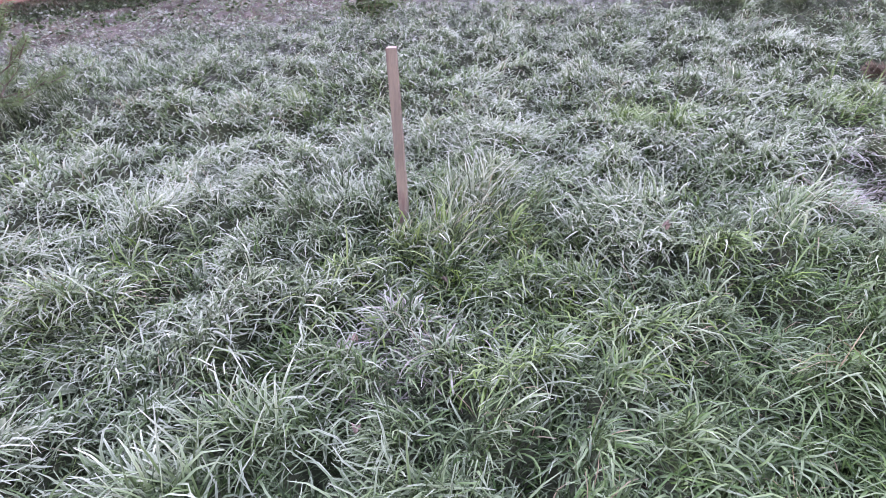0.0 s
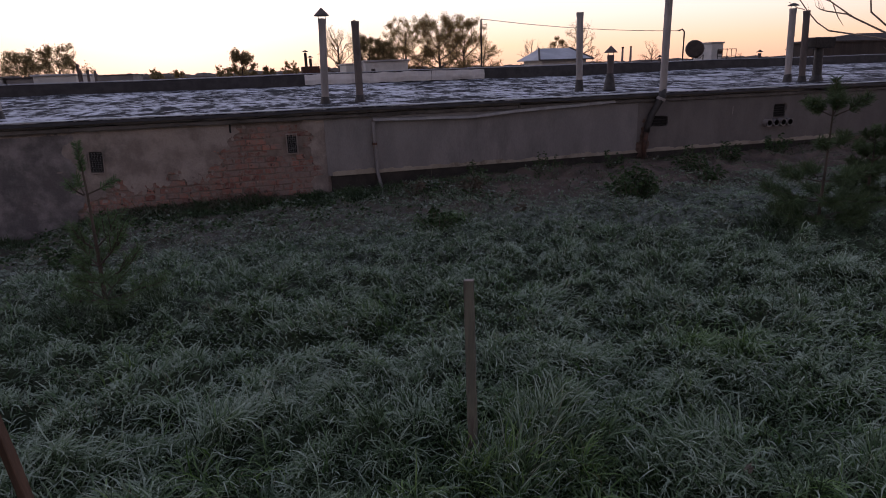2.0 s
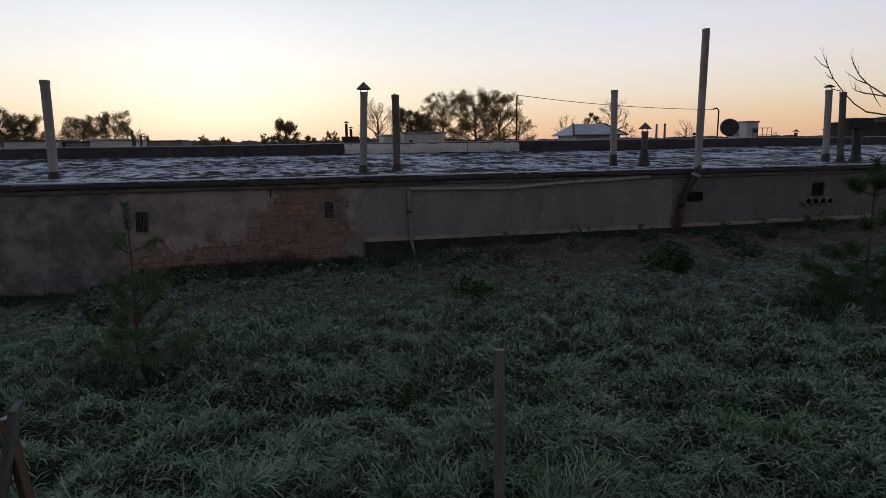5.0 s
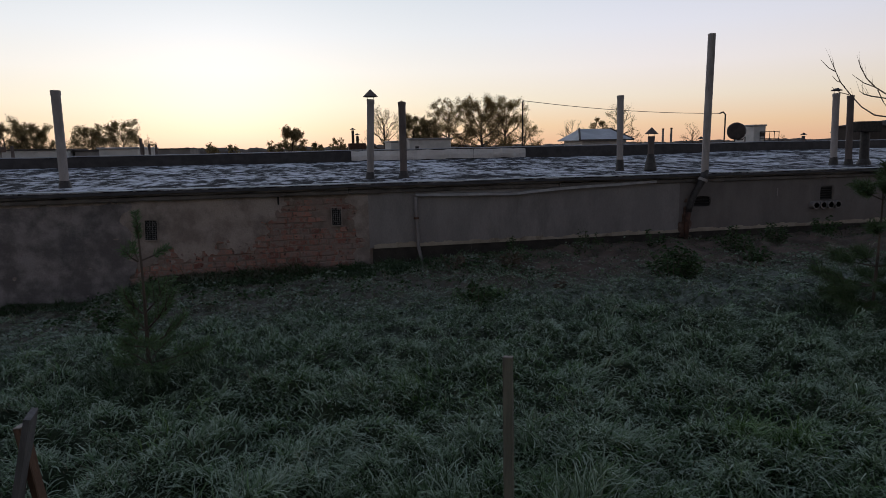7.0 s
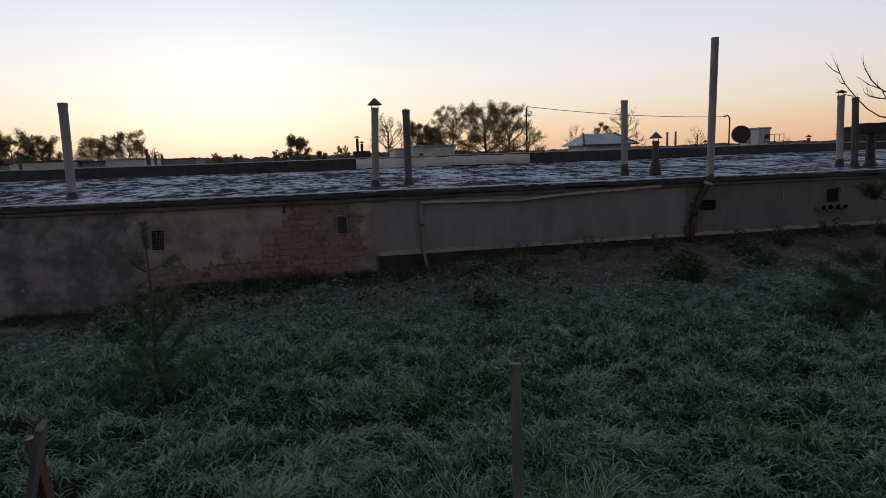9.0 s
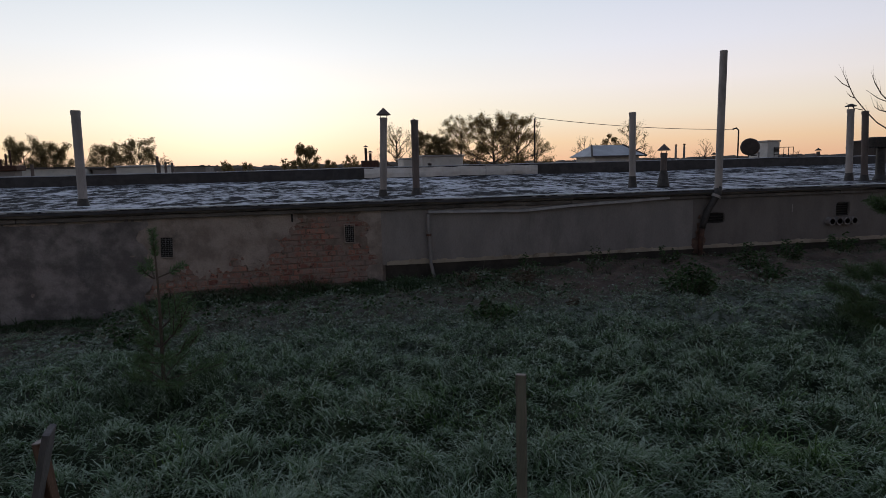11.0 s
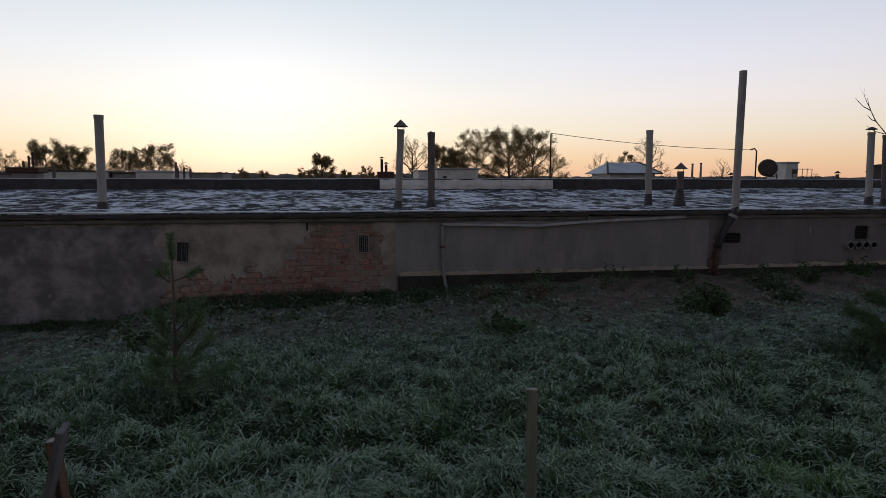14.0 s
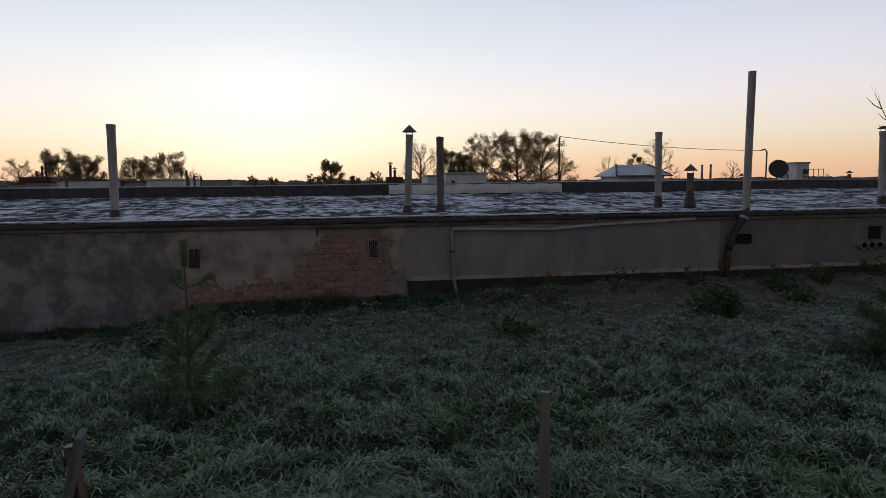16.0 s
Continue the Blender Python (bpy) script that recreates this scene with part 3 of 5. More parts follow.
def plaster(name, x0, x1, z0, z1, y, material, label, cell=0.022, holes=None, uneven=0.0):
    """A skin of plaster with thickness, holes where it has fallen and ragged rims."""
    nxp, nzp = int((x1 - x0) / cell) + 1, int((z1 - z0) / cell) + 1
    xs, zs = np.linspace(x0, x1, nxp), np.linspace(z0, z1, nzp)
    cxs, czs = np.meshgrid((xs[:-1] + xs[1:]) / 2, (zs[:-1] + zs[1:]) / 2)
    gone = in_vent(cxs, czs)
    if holes:
        gone |= holes(cxs, czs)
    if uneven:
        gone |= czs > z1 - uneven * (0.5 + 0.5 * waves(cxs, czs * 0, 47, 0.5, 4))
    bm = bmesh.new()
    jx, jz = np.meshgrid(xs, zs)
    yy = y + 0.006 * waves(jx, jz, 44, 0.8, 4)
    vs = [[None] * nxp for _ in range(nzp)]

    def vert(j, i):
        if vs[j][i] is None:
            vs[j][i] = bm.verts.new((xs[i] + random.uniform(-0.3, 0.3) * cell * (0 < i < nxp - 1), yy[j, i], zs[j] + random.uniform(-0.3, 0.3) * cell * (0 < j < nzp - 1)))
        return vs[j][i]
    for j in range(nzp - 1):
        for i in range(nxp - 1):
            if not gone[j, i]:
                bm.faces.new((vert(j, i), vert(j, i + 1), vert(j + 1, i + 1), vert(j + 1, i)))
    rim = [e for e in bm.edges if len(e.link_faces) == 1]
    for _ in range(2):
        near = {}
        for e in rim:
            p_, q_ = e.verts
            near.setdefault(p_, []).append(q_.co.copy())
            near.setdefault(q_, []).append(p_.co.copy())
        for v, others in near.items():
            if x0 + cell < v.co.x < x1 - cell and z0 + cell < v.co.z < z1 - cell:
                v.co = v.co * 0.4 + sum(others, Vector()) / len(others) * 0.6
    ext = bmesh.ops.extrude_edge_only(bm, edges=rim)["geom"]
    for v in ext:
        if isinstance(v, bmesh.types.BMVert):
            v.co.y = 8.432
    ob = part(name, bm, material, wall, label)
    return ob


def cement_gone(x, z):
    """Ragged right end of the darker cement coat, and places where it has come off."""
    return (x > -2.12 + 0.16 * waves(x * 0, z, 48, 0.5, 4)) | (waves(x, z, 49, 0.5, 4) + 0.6 * waves(x, z, 46, 0.12, 3) > 1.05)


plaster("cement_plaster", X0, -1.9, -0.5, 0.985, 8.404, M_PL_CEMENT, "dark grey blotchy cement plaster, stained", 0.034, cement_gone, uneven=0.05)
plaster("tan_plaster", X0, 0.86, -0.5, 0.985, 8.413, M_PL_TAN, "crumbling dull tan plaster over brick", 0.024, exposed)
plaster("grey_plaster", 0.86, 1.50, 0.236, 0.985, 8.404, M_PL_GREY, "smooth grey plaster", 0.032)
plaster("grey_plaster", 1.50, 5.55, 0.236, 0.985, 8.385, M_PL_GREY, "smooth grey plaster", 0.05)
plaster("warm_plaster", 5.55, X1, 0.236, 0.985, 8.387, M_PL_WARM, "warm grey plaster", 0.03)
plaster("plinth", 0.92, 9.6, 0.232, 0.305, 8.376, M_PLINTH, "pale ochre bare plinth strip", 0.014, uneven=0.045)

# dark strip drawn in place of the shadow under the plinth
plaster("plinth_shadow", 0.90, 9.7, -0.25, 0.228, 8.392, M_FOOT_SHADE, "dark strip standing in for the shadow under the plinth", 0.04)


def stain_gone(x, z):
    return np.abs(x - 5.66) > 0.085 + 0.05 * waves(x, z, 50, 0.2, 4) - 0.10 * smooth(0.35, 0.8, z)


plaster("rust_stain", 5.50, 5.84, 0.16, 0.74, 8.368, M_RUSTSTAIN, "rust-brown stained plaster behind the flue", 0.014, stain_gone)

part("crack", boxed((-0.322, 8.404, 0.875), (-0.300, 8.409, 0.985), 0.002), M_HOLE, wall, "short dark vertical crack")
part("lime_streak", boxed((7.259, 8.374, 0.727), (7.275, 8.379, 0.849), 0.002), M_ASBESTOS, wall, "white lime streak")

# bricks where the plaster is gone
brick_mesh = {}
for kind_, blen in (("whole", 0.245), ("half", 0.118)):
    for v in range(3):
        bm = boxed((-blen / 2, 0, -0.0345), (blen / 2, 0.06, 0.0345), 0.009)
        for q in bm.verts:
            q.co += Vector((random.uniform(-0.008, 0.008), random.uniform(-0.005, 0.005), random.uniform(-0.006, 0.006)))
        me = bpy.data.meshes.new("brick")
        bm.to_mesh(me)
        bm.free()
        me.materials.append(M_BRICK)
        brick_mesh[kind_, v] = me


def lay_bricks():
    z, row = -0.03, 0
    while z < 0.97:
        x = -2.2 + (0.064 if row % 2 else 0.0)
        header = row % 5 == 2
        while x < 0.80:
            b = 0.118 if header or random.random() < 0.22 else 0.245
            c = x + b / 2
            probe = exposed(np.array([c - b / 3, c, c + b / 3]), np.array([z, z, z]))
            if probe.any() and not in_vent(np.array([c - b / 2, c, c + b / 2]), np.array([z, z, z])).any():
                ob = new("brick", brick_mesh["half" if b < 0.2 else "whole", random.randrange(3)])
                ob.location = (c, 8.4215 + random.uniform(-0.006, 0.007), z)
                ob.rotation_euler = (random.uniform(-0.02, 0.02), random.uniform(-0.018, 0.018), random.uniform(-0.02, 0.02))
                ob.parent = wall
            x += b + 0.012
        z += 0.077
        row += 1


lay_bricks()


# vents in the wall
def vent(x, z, w, h, kind_, label):
    e = thing("wall_vent", (x, 8.40, z), label, "vent", "vents in the wall")
    part("void", boxed((-w / 2 - 0.006, 0.022, -h / 2 - 0.006), (w / 2 + 0.006, 0.034, h / 2 + 0.006)), M_HOLE, e)
    bm = bmesh.new()
    for lo, hi in (((-w / 2 - 0.008, -0.006, -h / 2 - 0.01), (-w / 2 + 0.006, 0.021, h / 2 + 0.01)), ((w / 2 - 0.006, -0.006, -h / 2 - 0.01), (w / 2 + 0.008, 0.021, h / 2 + 0.01)),
                   ((-w / 2 + 0.006, -0.006, h / 2 - 0.006), (w / 2 - 0.006, 0.021, h / 2 + 0.01)), ((-w / 2 + 0.006, -0.006, -h / 2 - 0.01), (w / 2 - 0.006, 0.021, -h / 2 + 0.006))):
        box(bm, lo, hi, 0.002)
    part("frame", bm, M_PL_WARM if kind_ == "slats" else M_PL_TAN, e)
    if kind_ == "slats":
        n = max(3, int(h / 0.035))
        for k in range(n):
            zz = -h / 2 + (k + 0.5) * h / n
            part("slat", boxed((-w / 2, 0.002, zz - 0.005), (w / 2, 0.016, zz + 0.003), 0, Matrix.Rotation(0.5, 4, "X")), M_DARKIRON, e)
    else:
        bm = bmesh.new()
        n, m = int(w / 0.026), int(h / 0.026)
        for j in range(m + 1):
            zz = -h / 2 + j * h / m
            pts = [(-w / 2 + i * w / (2 * n), 0.01, min(h / 2, max(-h / 2, zz + (0.006 if (i + j) % 2 else -0.006)))) for i in range(2 * n + 1)]
            tube(bm, pts, 0.0016, 4)
        for i in range(n + 1):
            tube(bm, [(-w / 2 + i * w / n, 0.013, -h / 2), (-w / 2 + i * w / n, 0.013, h / 2)], 0.0012, 4)
        part("grille", bm, M_TIN, e, "thin diamond mesh grille")
    return e


vent(*VENTS[0], "mesh", "dark square air vent with a bent mesh grille in plaster").rotation_euler.y = 0.06
vent(*VENTS[1], "mesh", "small upright air vent with mesh grille among bricks")
vent(*VENTS[2], "slats", "wide low air vent with dark slats beside a rusty pipe")
vent(*VENTS[3], "slats", "dark square louvre above four pipe ends")

for k in range(4):
    xx = 7.93 + 0.138 * k
    e = thing("pipe_stub", (xx, 8.385, 0.56), "short round pale asbestos pipe end sticking out of plaster", "pipe", "pipe ends under the louvre")
    bm = bmesh.new()
    tube(bm, [(0, 0, 0), (0, -0.10, 0), (0, -0.10, 0), (0, -0.01, 0)], [0.06, 0.06, 0.044, 0.044], 18)
    part("pipe", bm, M_PL_GREY, e, smooth=False)
    part("void", tube(bmesh.new(), [(0, -0.012, 0), (0, -0.02, 0)], 0.044, 14), M_HOLE, e)

# eave: concrete cornice of slabs, thin shadow gaps, felt lip
cornice = thing("cornice", (0, 8.4, 0.98), "weathered concrete eave slabs with felt lip on top", "eave", kind="structure")


def eave_slab(x0, x1, front, z0, z1, seed):
    """One concrete slab with a crumbled front edge, broken back in places."""
    bm = bmesh.new()
    n = max(6, int((x1 - x0) / 0.05))
    xs = np.linspace(x0, x1, n)
    bite = np.maximum(0, waves(xs, xs * 0, 300 + seed, 0.45, 4) - 0.35) * 0.05
    worn = 0.006 * waves(xs, xs * 0 + 1, 400 + seed, 0.2, 3)
    drop = 0.007 * waves(xs, xs * 0 + 2, 500 + seed, 0.6, 4)
    prev = None
    for xx, c, w, d in zip(xs, bite, worn, drop):
        y0 = front + c + w
        ring = [bm.verts.new((xx, yy, zz)) for yy, zz in ((0.35, z0), (y0 + 0.010, z0 + d + 0.3 * c), (y0, z0 + 0.010 + d + 0.3 * c), (y0 + 0.002 + w, z1 - 0.008), (y0 + 0.010, z1), (0.35, z1))]
        if prev:
            for q in range(6):
                bm.faces.new((prev[q], prev[(q + 1) % 6], ring[(q + 1) % 6], ring[q]))
        else:
            bm.faces.new(ring)
        prev = ring
    bm.faces.new(prev[::-1])
    return bm


x = X0
k = 0
while x < X1 - 0.1:
    ln = min(random.choice((1.45, 1.5, 1.2)), X1 - x)
    part("slab", eave_slab(x + 0.001, x + ln - 0.001, -0.050, 0.004, 0.058, k), M_CONCRETE, cornice)
    part("slab", eave_slab(x + 0.001, x + ln - 0.001, -0.085, 0.066, 0.112, k + 50), M_CONCRETE, cornice)
    k += 1
    x += ln


def lip():
    bm = bmesh.new()
    xs = np.arange(X0, X1 + 0.01, 0.12)
    prev = None
    for xx in xs:
        dz = 0.010 * float(waves(xx, 0.0, 61, 2.0, 4))
        dy = 0.012 * float(waves(xx, 3.0, 62, 1.2, 3))
        ring = [bm.verts.new((xx, yy, zz)) for yy, zz in ((0.3, 0.120), (-0.115 + dy, 0.120 + dz * 0.3), (-0.125 + dy, 0.098 + dz), (-0.110 + dy, 0.098 + dz), (-0.10 + dy, 0.134), (0.3, 0.150))]
        ring[4].co.z = 0.138 + dz * 0.3
        if prev:
            for a in range(6):
                bm.faces.new((prev[a], prev[(a + 1) % 6], ring[(a + 1) % 6], ring[a]))
        prev = ring
    return bm


part("felt_lip", lip(), M_FELT, cornice, "thin wavy black roofing felt edge")


def frost_edge():
    bm = bmesh.new()
    prev = None
    for xx in np.arange(X0, X1 + 0.01, 0.06):
        dz = 0.003 * float(waves(xx, 0.0, 61, 2.0, 4))
        dy = 0.012 * float(waves(xx, 3.0, 62, 1.2, 3))
        thick = 0.009 + 0.006 * float(waves(xx, 1.0, 63, 0.5, 4))
        ring = [bm.verts.new((xx, yy, zz)) for yy, zz in ((-0.03, 0.146 + dz), (-0.112 + dy, 0.142 + dz), (-0.112 + dy, 0.142 + dz + thick), (-0.03, 0.147 + dz + max(thick, 0.004)))]
        if prev:
            for a in range(4):
                bm.faces.new((prev[a], prev[(a + 1) % 4], ring[(a + 1) % 4], ring[a]))
        prev = ring
    return bm


part("frost_edge", frost_edge(), M_FROSTROOF, cornice, "white rime along the felt edge")

# roof surface, a little uneven, rising to the far parapet
rx, ry = np.arange(X0, X1 + 0.01, 0.15), np.linspace(8.295, 14.42, 60)
RX, RY = np.meshgrid(rx, ry)


def roof_z(x, y):
    return 1.122 + 0.030 * (y - 8.3) + 0.04 * smooth(7.5, 12, x) * smooth(11, 14, y) + 0.012 * waves(x, y, 51, 1.5, 4) * smooth(8.4, 8.9, y)


RZ = roof_z(RX, RY)
nrx, nry = len(rx), len(ry)
top = np.stack([RX, RY, RZ], -1).reshape(-1, 3)
roof = sheet_mesh("roof", top.tolist(), [(j * nrx + i, j * nrx + i + 1, (j + 1) * nrx + i + 1, (j + 1) * nrx + i) for j in range(nry - 1) for i in range(nrx - 1)], M_ROOF)
so = roof.modifiers.new("thick", "SOLIDIFY")
so.thickness, so.offset = 0.012, -1
tagged(roof, "flat bitumen felt garage roof covered in patchy frost", "roof", kind="structure")
for f in roof.data.polygons:
    f.use_smooth = True

parapet = thing("parapet", (0, 14.4, 1.2), "low black felt-covered upstand along the far roof edge", "parapet", kind="structure")


def upstand(x0, x1):
    bm = bmesh.new()
    prev = None
    for xx in np.arange(x0, x1 + 0.01, 0.4):
        dz = 0.014 * float(waves(xx, 0.0, 71, 5.0, 4)) + 0.03 * float(smooth(-2, 4, xx))
        ring = [bm.verts.new((xx, yy, zz)) for yy, zz in ((-0.02, -0.3), (0.02, 0.30 + dz), (0.05, 0.325 + dz), (0.30, 0.325 + dz), (0.33, -0.3))]
        if prev:
            for a in range(5):
                bm.faces.new((prev[a], prev[(a + 1) % 5], ring[(a + 1) % 5], ring[a]))
        prev = ring
    return bm


part("upstand", upstand(X0, X1), M_FELT, parapet)
bm = bmesh.new()
prev = None
for xx in np.arange(X0, X1 + 0.01, 0.4):
    dz = 0.014 * float(waves(xx, 0.0, 71, 5.0, 4)) + 0.03 * float(smooth(-2, 4, xx))
    ring = [bm.verts.new((xx, yy, zz + dz)) for yy, zz in ((0.035, 0.329), (0.30, 0.329), (0.31, 0.348), (0.03, 0.345))]
    if prev:
        for a in range(4):
            bm.faces.new((prev[a], prev[(a + 1) % 4], ring[(a + 1) % 4], ring[a]))
    prev = ring
part("coping", bm, M_FROSTROOF, parapet, "thin frosted metal edge")

cover = thing("parapet_cover", (1.13, 14.36, 1.3), "pale crumpled sheets fixed over part of the parapet", "sheet metal")
for a, b in ((0.0, 1.45), (1.43, 2.9), (2.88, 4.16)):
    bm = bmesh.new()
    prev = None
    for xx in np.arange(a, b + 0.01, 0.08):
        dy = 0.055 * float(waves(xx, 0.0, 81, 0.45, 4))
        dz = 0.014 * float(waves(xx, 4.0, 82, 0.6, 3))
        ring = [bm.verts.new((xx, yy + dy, zz + dz)) for yy, zz in ((-0.015, 0.02), (-0.03, 0.12), (-0.01, 0.235), (-0.005, 0.235), (-0.02, 0.12), (-0.005, 0.02))]
        if prev:
            for q in range(6):
                bm.faces.new((prev[q], prev[(q + 1) % 6], ring[(q + 1) % 6], ring[q]))
        prev = ring
    part("sheet", bm, M_SHEET, cover)

# loose tin flashing sagging under the eave, with the old downpipe at its end
flash = thing("flashing", (1.5, 8.36, 0.9), "loose sagging grey metal flashing strip under the eave", "flashing")
bm = bmesh.new()
prev = None
for s in np.linspace(0, 1, 40):
    xx = 3.62 * s
    zz = float(np.interp(s, [0, 0.37, 0.58, 1], [0.035, -0.005, 0.045, 0.105])) + 0.004 * float(waves(xx, 0, 91, 0.6, 2))
    ring = [bm.verts.new((xx, yy, zz + h)) for yy, h in ((0.03, 0.045), (-0.03, 0.035), (-0.045, 0.0), (-0.04, -0.002), (-0.024, 0.030), (0.03, 0.04))]
    if prev:
        for q in range(6):
            bm.faces.new((prev[q], prev[(q + 1) % 6], ring[(q + 1) % 6], ring[q]))
    prev = ring
part("strip", bm, M_TIN, flash)

down = thing("downpipe", (1.50, 8.35, 0.9), "crooked grey weathered drain pipe down the wall to the ground", "downpipe")
part("pipe", tube(bmesh.new(), [(0, 0, 0.02), (0.0, 0, -0.2), (0.015, -0.005, -0.35), (0.02, -0.01, -0.66), (0.05, -0.07, -0.84), (0.07, -0.20, -0.93)], 0.024, 10), M_PL_GREY, down, smooth=True)
part("bracket", tube(bmesh.new(), [(0.003, 0, -0.285), (0.003, 0, -0.255)], 0.036, 10), M_RUST, down, "rusty bracket ring")

# ---- pipes on the roof ----


def roof_pipe(x, ztop, r, material, label, lean=0.0, cap="", y=9.1, collar=0.10, thick=1.35):
    zb = float(roof_z(x, y))
    e = thing("vent_pipe", (x, y, zb), label, "vent pipe", "pipes standing on the roof")
    h = ztop - zb
    part("pipe", pipe_shell(bmesh.new(), (0, 0, -0.03), (lean, 0, h), r), material, e, smooth=False)
    part("collar", tube(bmesh.new(), [(0, 0, -0.03), (0, 0, 0.02), (lean * 0.05, 0, collar)], [r * 1.7, r * thick, r * 1.06], 18), M_TAR, e, "tarred felt collar")
    part("socket", tube(bmesh.new(), [(lean, 0, h - 0.06), (lean, 0, h - 0.005)], [r * 1.07, r * 1.10], 20, False), material, e)
    if cap == "cone":
        part("cap", tube(bmesh.new(), [(lean, 0, h + 0.035), (lean, 0, h + 0.042), (lean, 0, h + 0.140)], [r * 2.0, r * 2.05, 0.004], 20), M_ASB_DARK, e, "conical sheet-metal rain cap")
    elif cap == "flat":
        part("cap", tube(bmesh.new(), [(lean, 0, h + 0.04), (lean, 0, h + 0.05), (lean, 0, h + 0.085)], [r * 1.6, r * 1.6, 0.02], 18), M_DARKIRON, e, "shallow dark rain cap")
    if cap:
        for s in (-1, 1):
            part("cap_strut", tube(bmesh.new(), [(lean + s * r * 0.9, 0, h - 0.03), (lean + s * r * 0.95, 0, h + 0.045)], 0.005, 6), M_DARKIRON, e)
    return e


roof_pipe(-3.03, 2.39, 0.056, M_ASBESTOS, "tall grey asbestos-cement vent pipe, leaning slightly", 0.015)
roof_pipe(0.975, 2.27, 0.051, M_ASBESTOS, "grey vent pipe with a pointed metal rain cap", 0.045, "cone")
sooty = roof_pipe(1.468, 2.235, 0.053, M_ASB_DARK, "sooty brown-black vent pipe without a cap", 0.0, thick=1.5)
part("cap_wire", tube(bmesh.new(), [(-0.045, -0.02, 0.98), (-0.05, -0.02, 1.075), (-0.01, -0.02, 1.10), (0.02, -0.02, 1.075)], 0.006, 5), M_DARKIRON, sooty, "bent wire left of a lost rain cap")
roof_pipe(4.94, 2.325, 0.051, M_ASBESTOS, "pale grey vent pipe with a tarred foot", -0.02, collar=0.18)
roof_pipe(5.478, 1.69, 0.050, M_ASB_DARK, "short sooty vent pipe with wide foot and small cap", 0.0, "cone", collar=0.27, thick=2.0)
roof_pipe(8.985, 2.36, 0.054, M_ASBESTOS, "pale grey vent pipe with a flat rain cap", -0.05, "flat", collar=0.14)
roof_pipe(9.30, 2.325, 0.053, M_ASB_DARK, "dark brown vent pipe beside a paler one", -0.07)

zb = float(roof_z(9.62, 9.1))
e = thing("chimney_box", (9.62, 9.1, zb), "black sooty chimney with a wide box head", "chimney", "pipes standing on the roof")
part("shaft", tube(bmesh.new(), [(0, 0, -0.03), (0, 0, 0.03), (0, 0, 0.10), (-0.02, 0, 0.56)], [0.12, 0.11, 0.075, 0.07], 16), M_TAR, e)
part("head", boxed((-0.25, -0.14, 0.56), (0.18, 0.14, 0.74), 0.012), M_DARKIRON, e)

# tall flue in front of the wall
flue = thing("tall_flue", (5.66, 8.30, 0.15), "very tall grey flue pipe on a rusty elbow against the wall", "flue pipe")
part("elbow", tube(bmesh.new(), [(0.012, 0.02, 0.40), (0.02, 0.01, 0.48), (0.07, -0.01, 0.66), (0.16, -0.04, 0.84), (0.195, -0.05, 0.90), (0.21, -0.05, 1.02)], [0.044, 0.048, 0.050, 0.052, 0.054, 0.055], 16), M_TAR, flue, "black steel elbow", smooth=True)
part("down_leg", tube(bmesh.new(), [(-0.01, 0.02, -0.1), (-0.01, 0.02, 0.2), (0.012, 0.02, 0.42)], [0.036, 0.038, 0.042], 16), M_RUST, flue, "dark rusty lower leg", smooth=True)
part("collar", tube(bmesh.new(), [(0.175, -0.045, 0.862), (0.19, -0.05, 0.90)], [0.072, 0.068], 18), M_ASBESTOS, flue, "pale cement collar")
part("pipe", pipe_shell(bmesh.new(), (0.205, -0.05, 0.97), (0.215, -0.05, 2.97), 0.053), M_ASBESTOS, flue)

# ---- stakes in the meadow ----


def stake(name, base, top_, w, d, turn, material, label, end):
    b, t = Vector(base), Vector(top_)
    e = thing(name, base, label, "wooden stake")
    h = (t - b).length
    bm = bmesh.new()
    rings = []
    for k in range(15):
        s = k / 14
        ww, dd = w / 2 * (1 + random.uniform(-0.05, 0.05)), d / 2 * (1 + random.uniform(-0.04, 0.04))
        sh = random.uniform(-0.0012, 0.0012)
        rings.append([bm.verts.new((sx * ww + sh, sy * dd, s * h)) for sx, sy in ((-1, -0.8), (-0.8, -1), (0.85, -1), (1, -0.8), (1, 0.85), (0.8, 1), (-0.85, 1), (-1, 0.8))])
    for a, c in zip(rings, rings[1:]):
        for q in range(8):
            bm.faces.new((a[q], a[(q + 1) % 8], c[(q + 1) % 8], c[q]))
    bm.faces.new(rings[0][::-1]), bm.faces.new(rings[-1])
    rot = (t - b).to_track_quat("Z", "Y").to_matrix().to_4x4() @ Matrix.Rotation(turn, 4, "Z")
    bmesh.ops.transform(bm, matrix=rot, verts=bm.verts)
    part("post", bm, material, e)
    bm = bmesh.new()
    box(bm, (-w / 2 * 0.98, -d / 2 * 0.98, h + 0.0005), (w / 2 * 0.98, d / 2 * 0.98, h + 0.004), 0.0012)
    bmesh.ops.transform(bm, matrix=rot, verts=bm.verts)
    part("cut_end", bm, end, e)
    return e


stake("stake", (0.738, 2.20, -0.05), (0.758, 2.27, 0.748), 0.037, 0.029, -0.3, M_STAKE, "reddish sawn wooden stake standing in the tall grass", M_END)
stake("stake", (-1.085, 2.2, -0.03), (-0.897, 2.2, 0.735), 0.100, 0.022, 0.12, M_STAKE_GREY, "leaning grey wooden board stake in frosted grass", M_STAKE_GREY)
stake("stake", (-0.875, 2.245, -0.03), (-0.955, 2.255, 0.675), 0.038, 0.028, -0.2, M_STAKE_RED, "reddish wooden stake crossing behind a grey board", M_END)

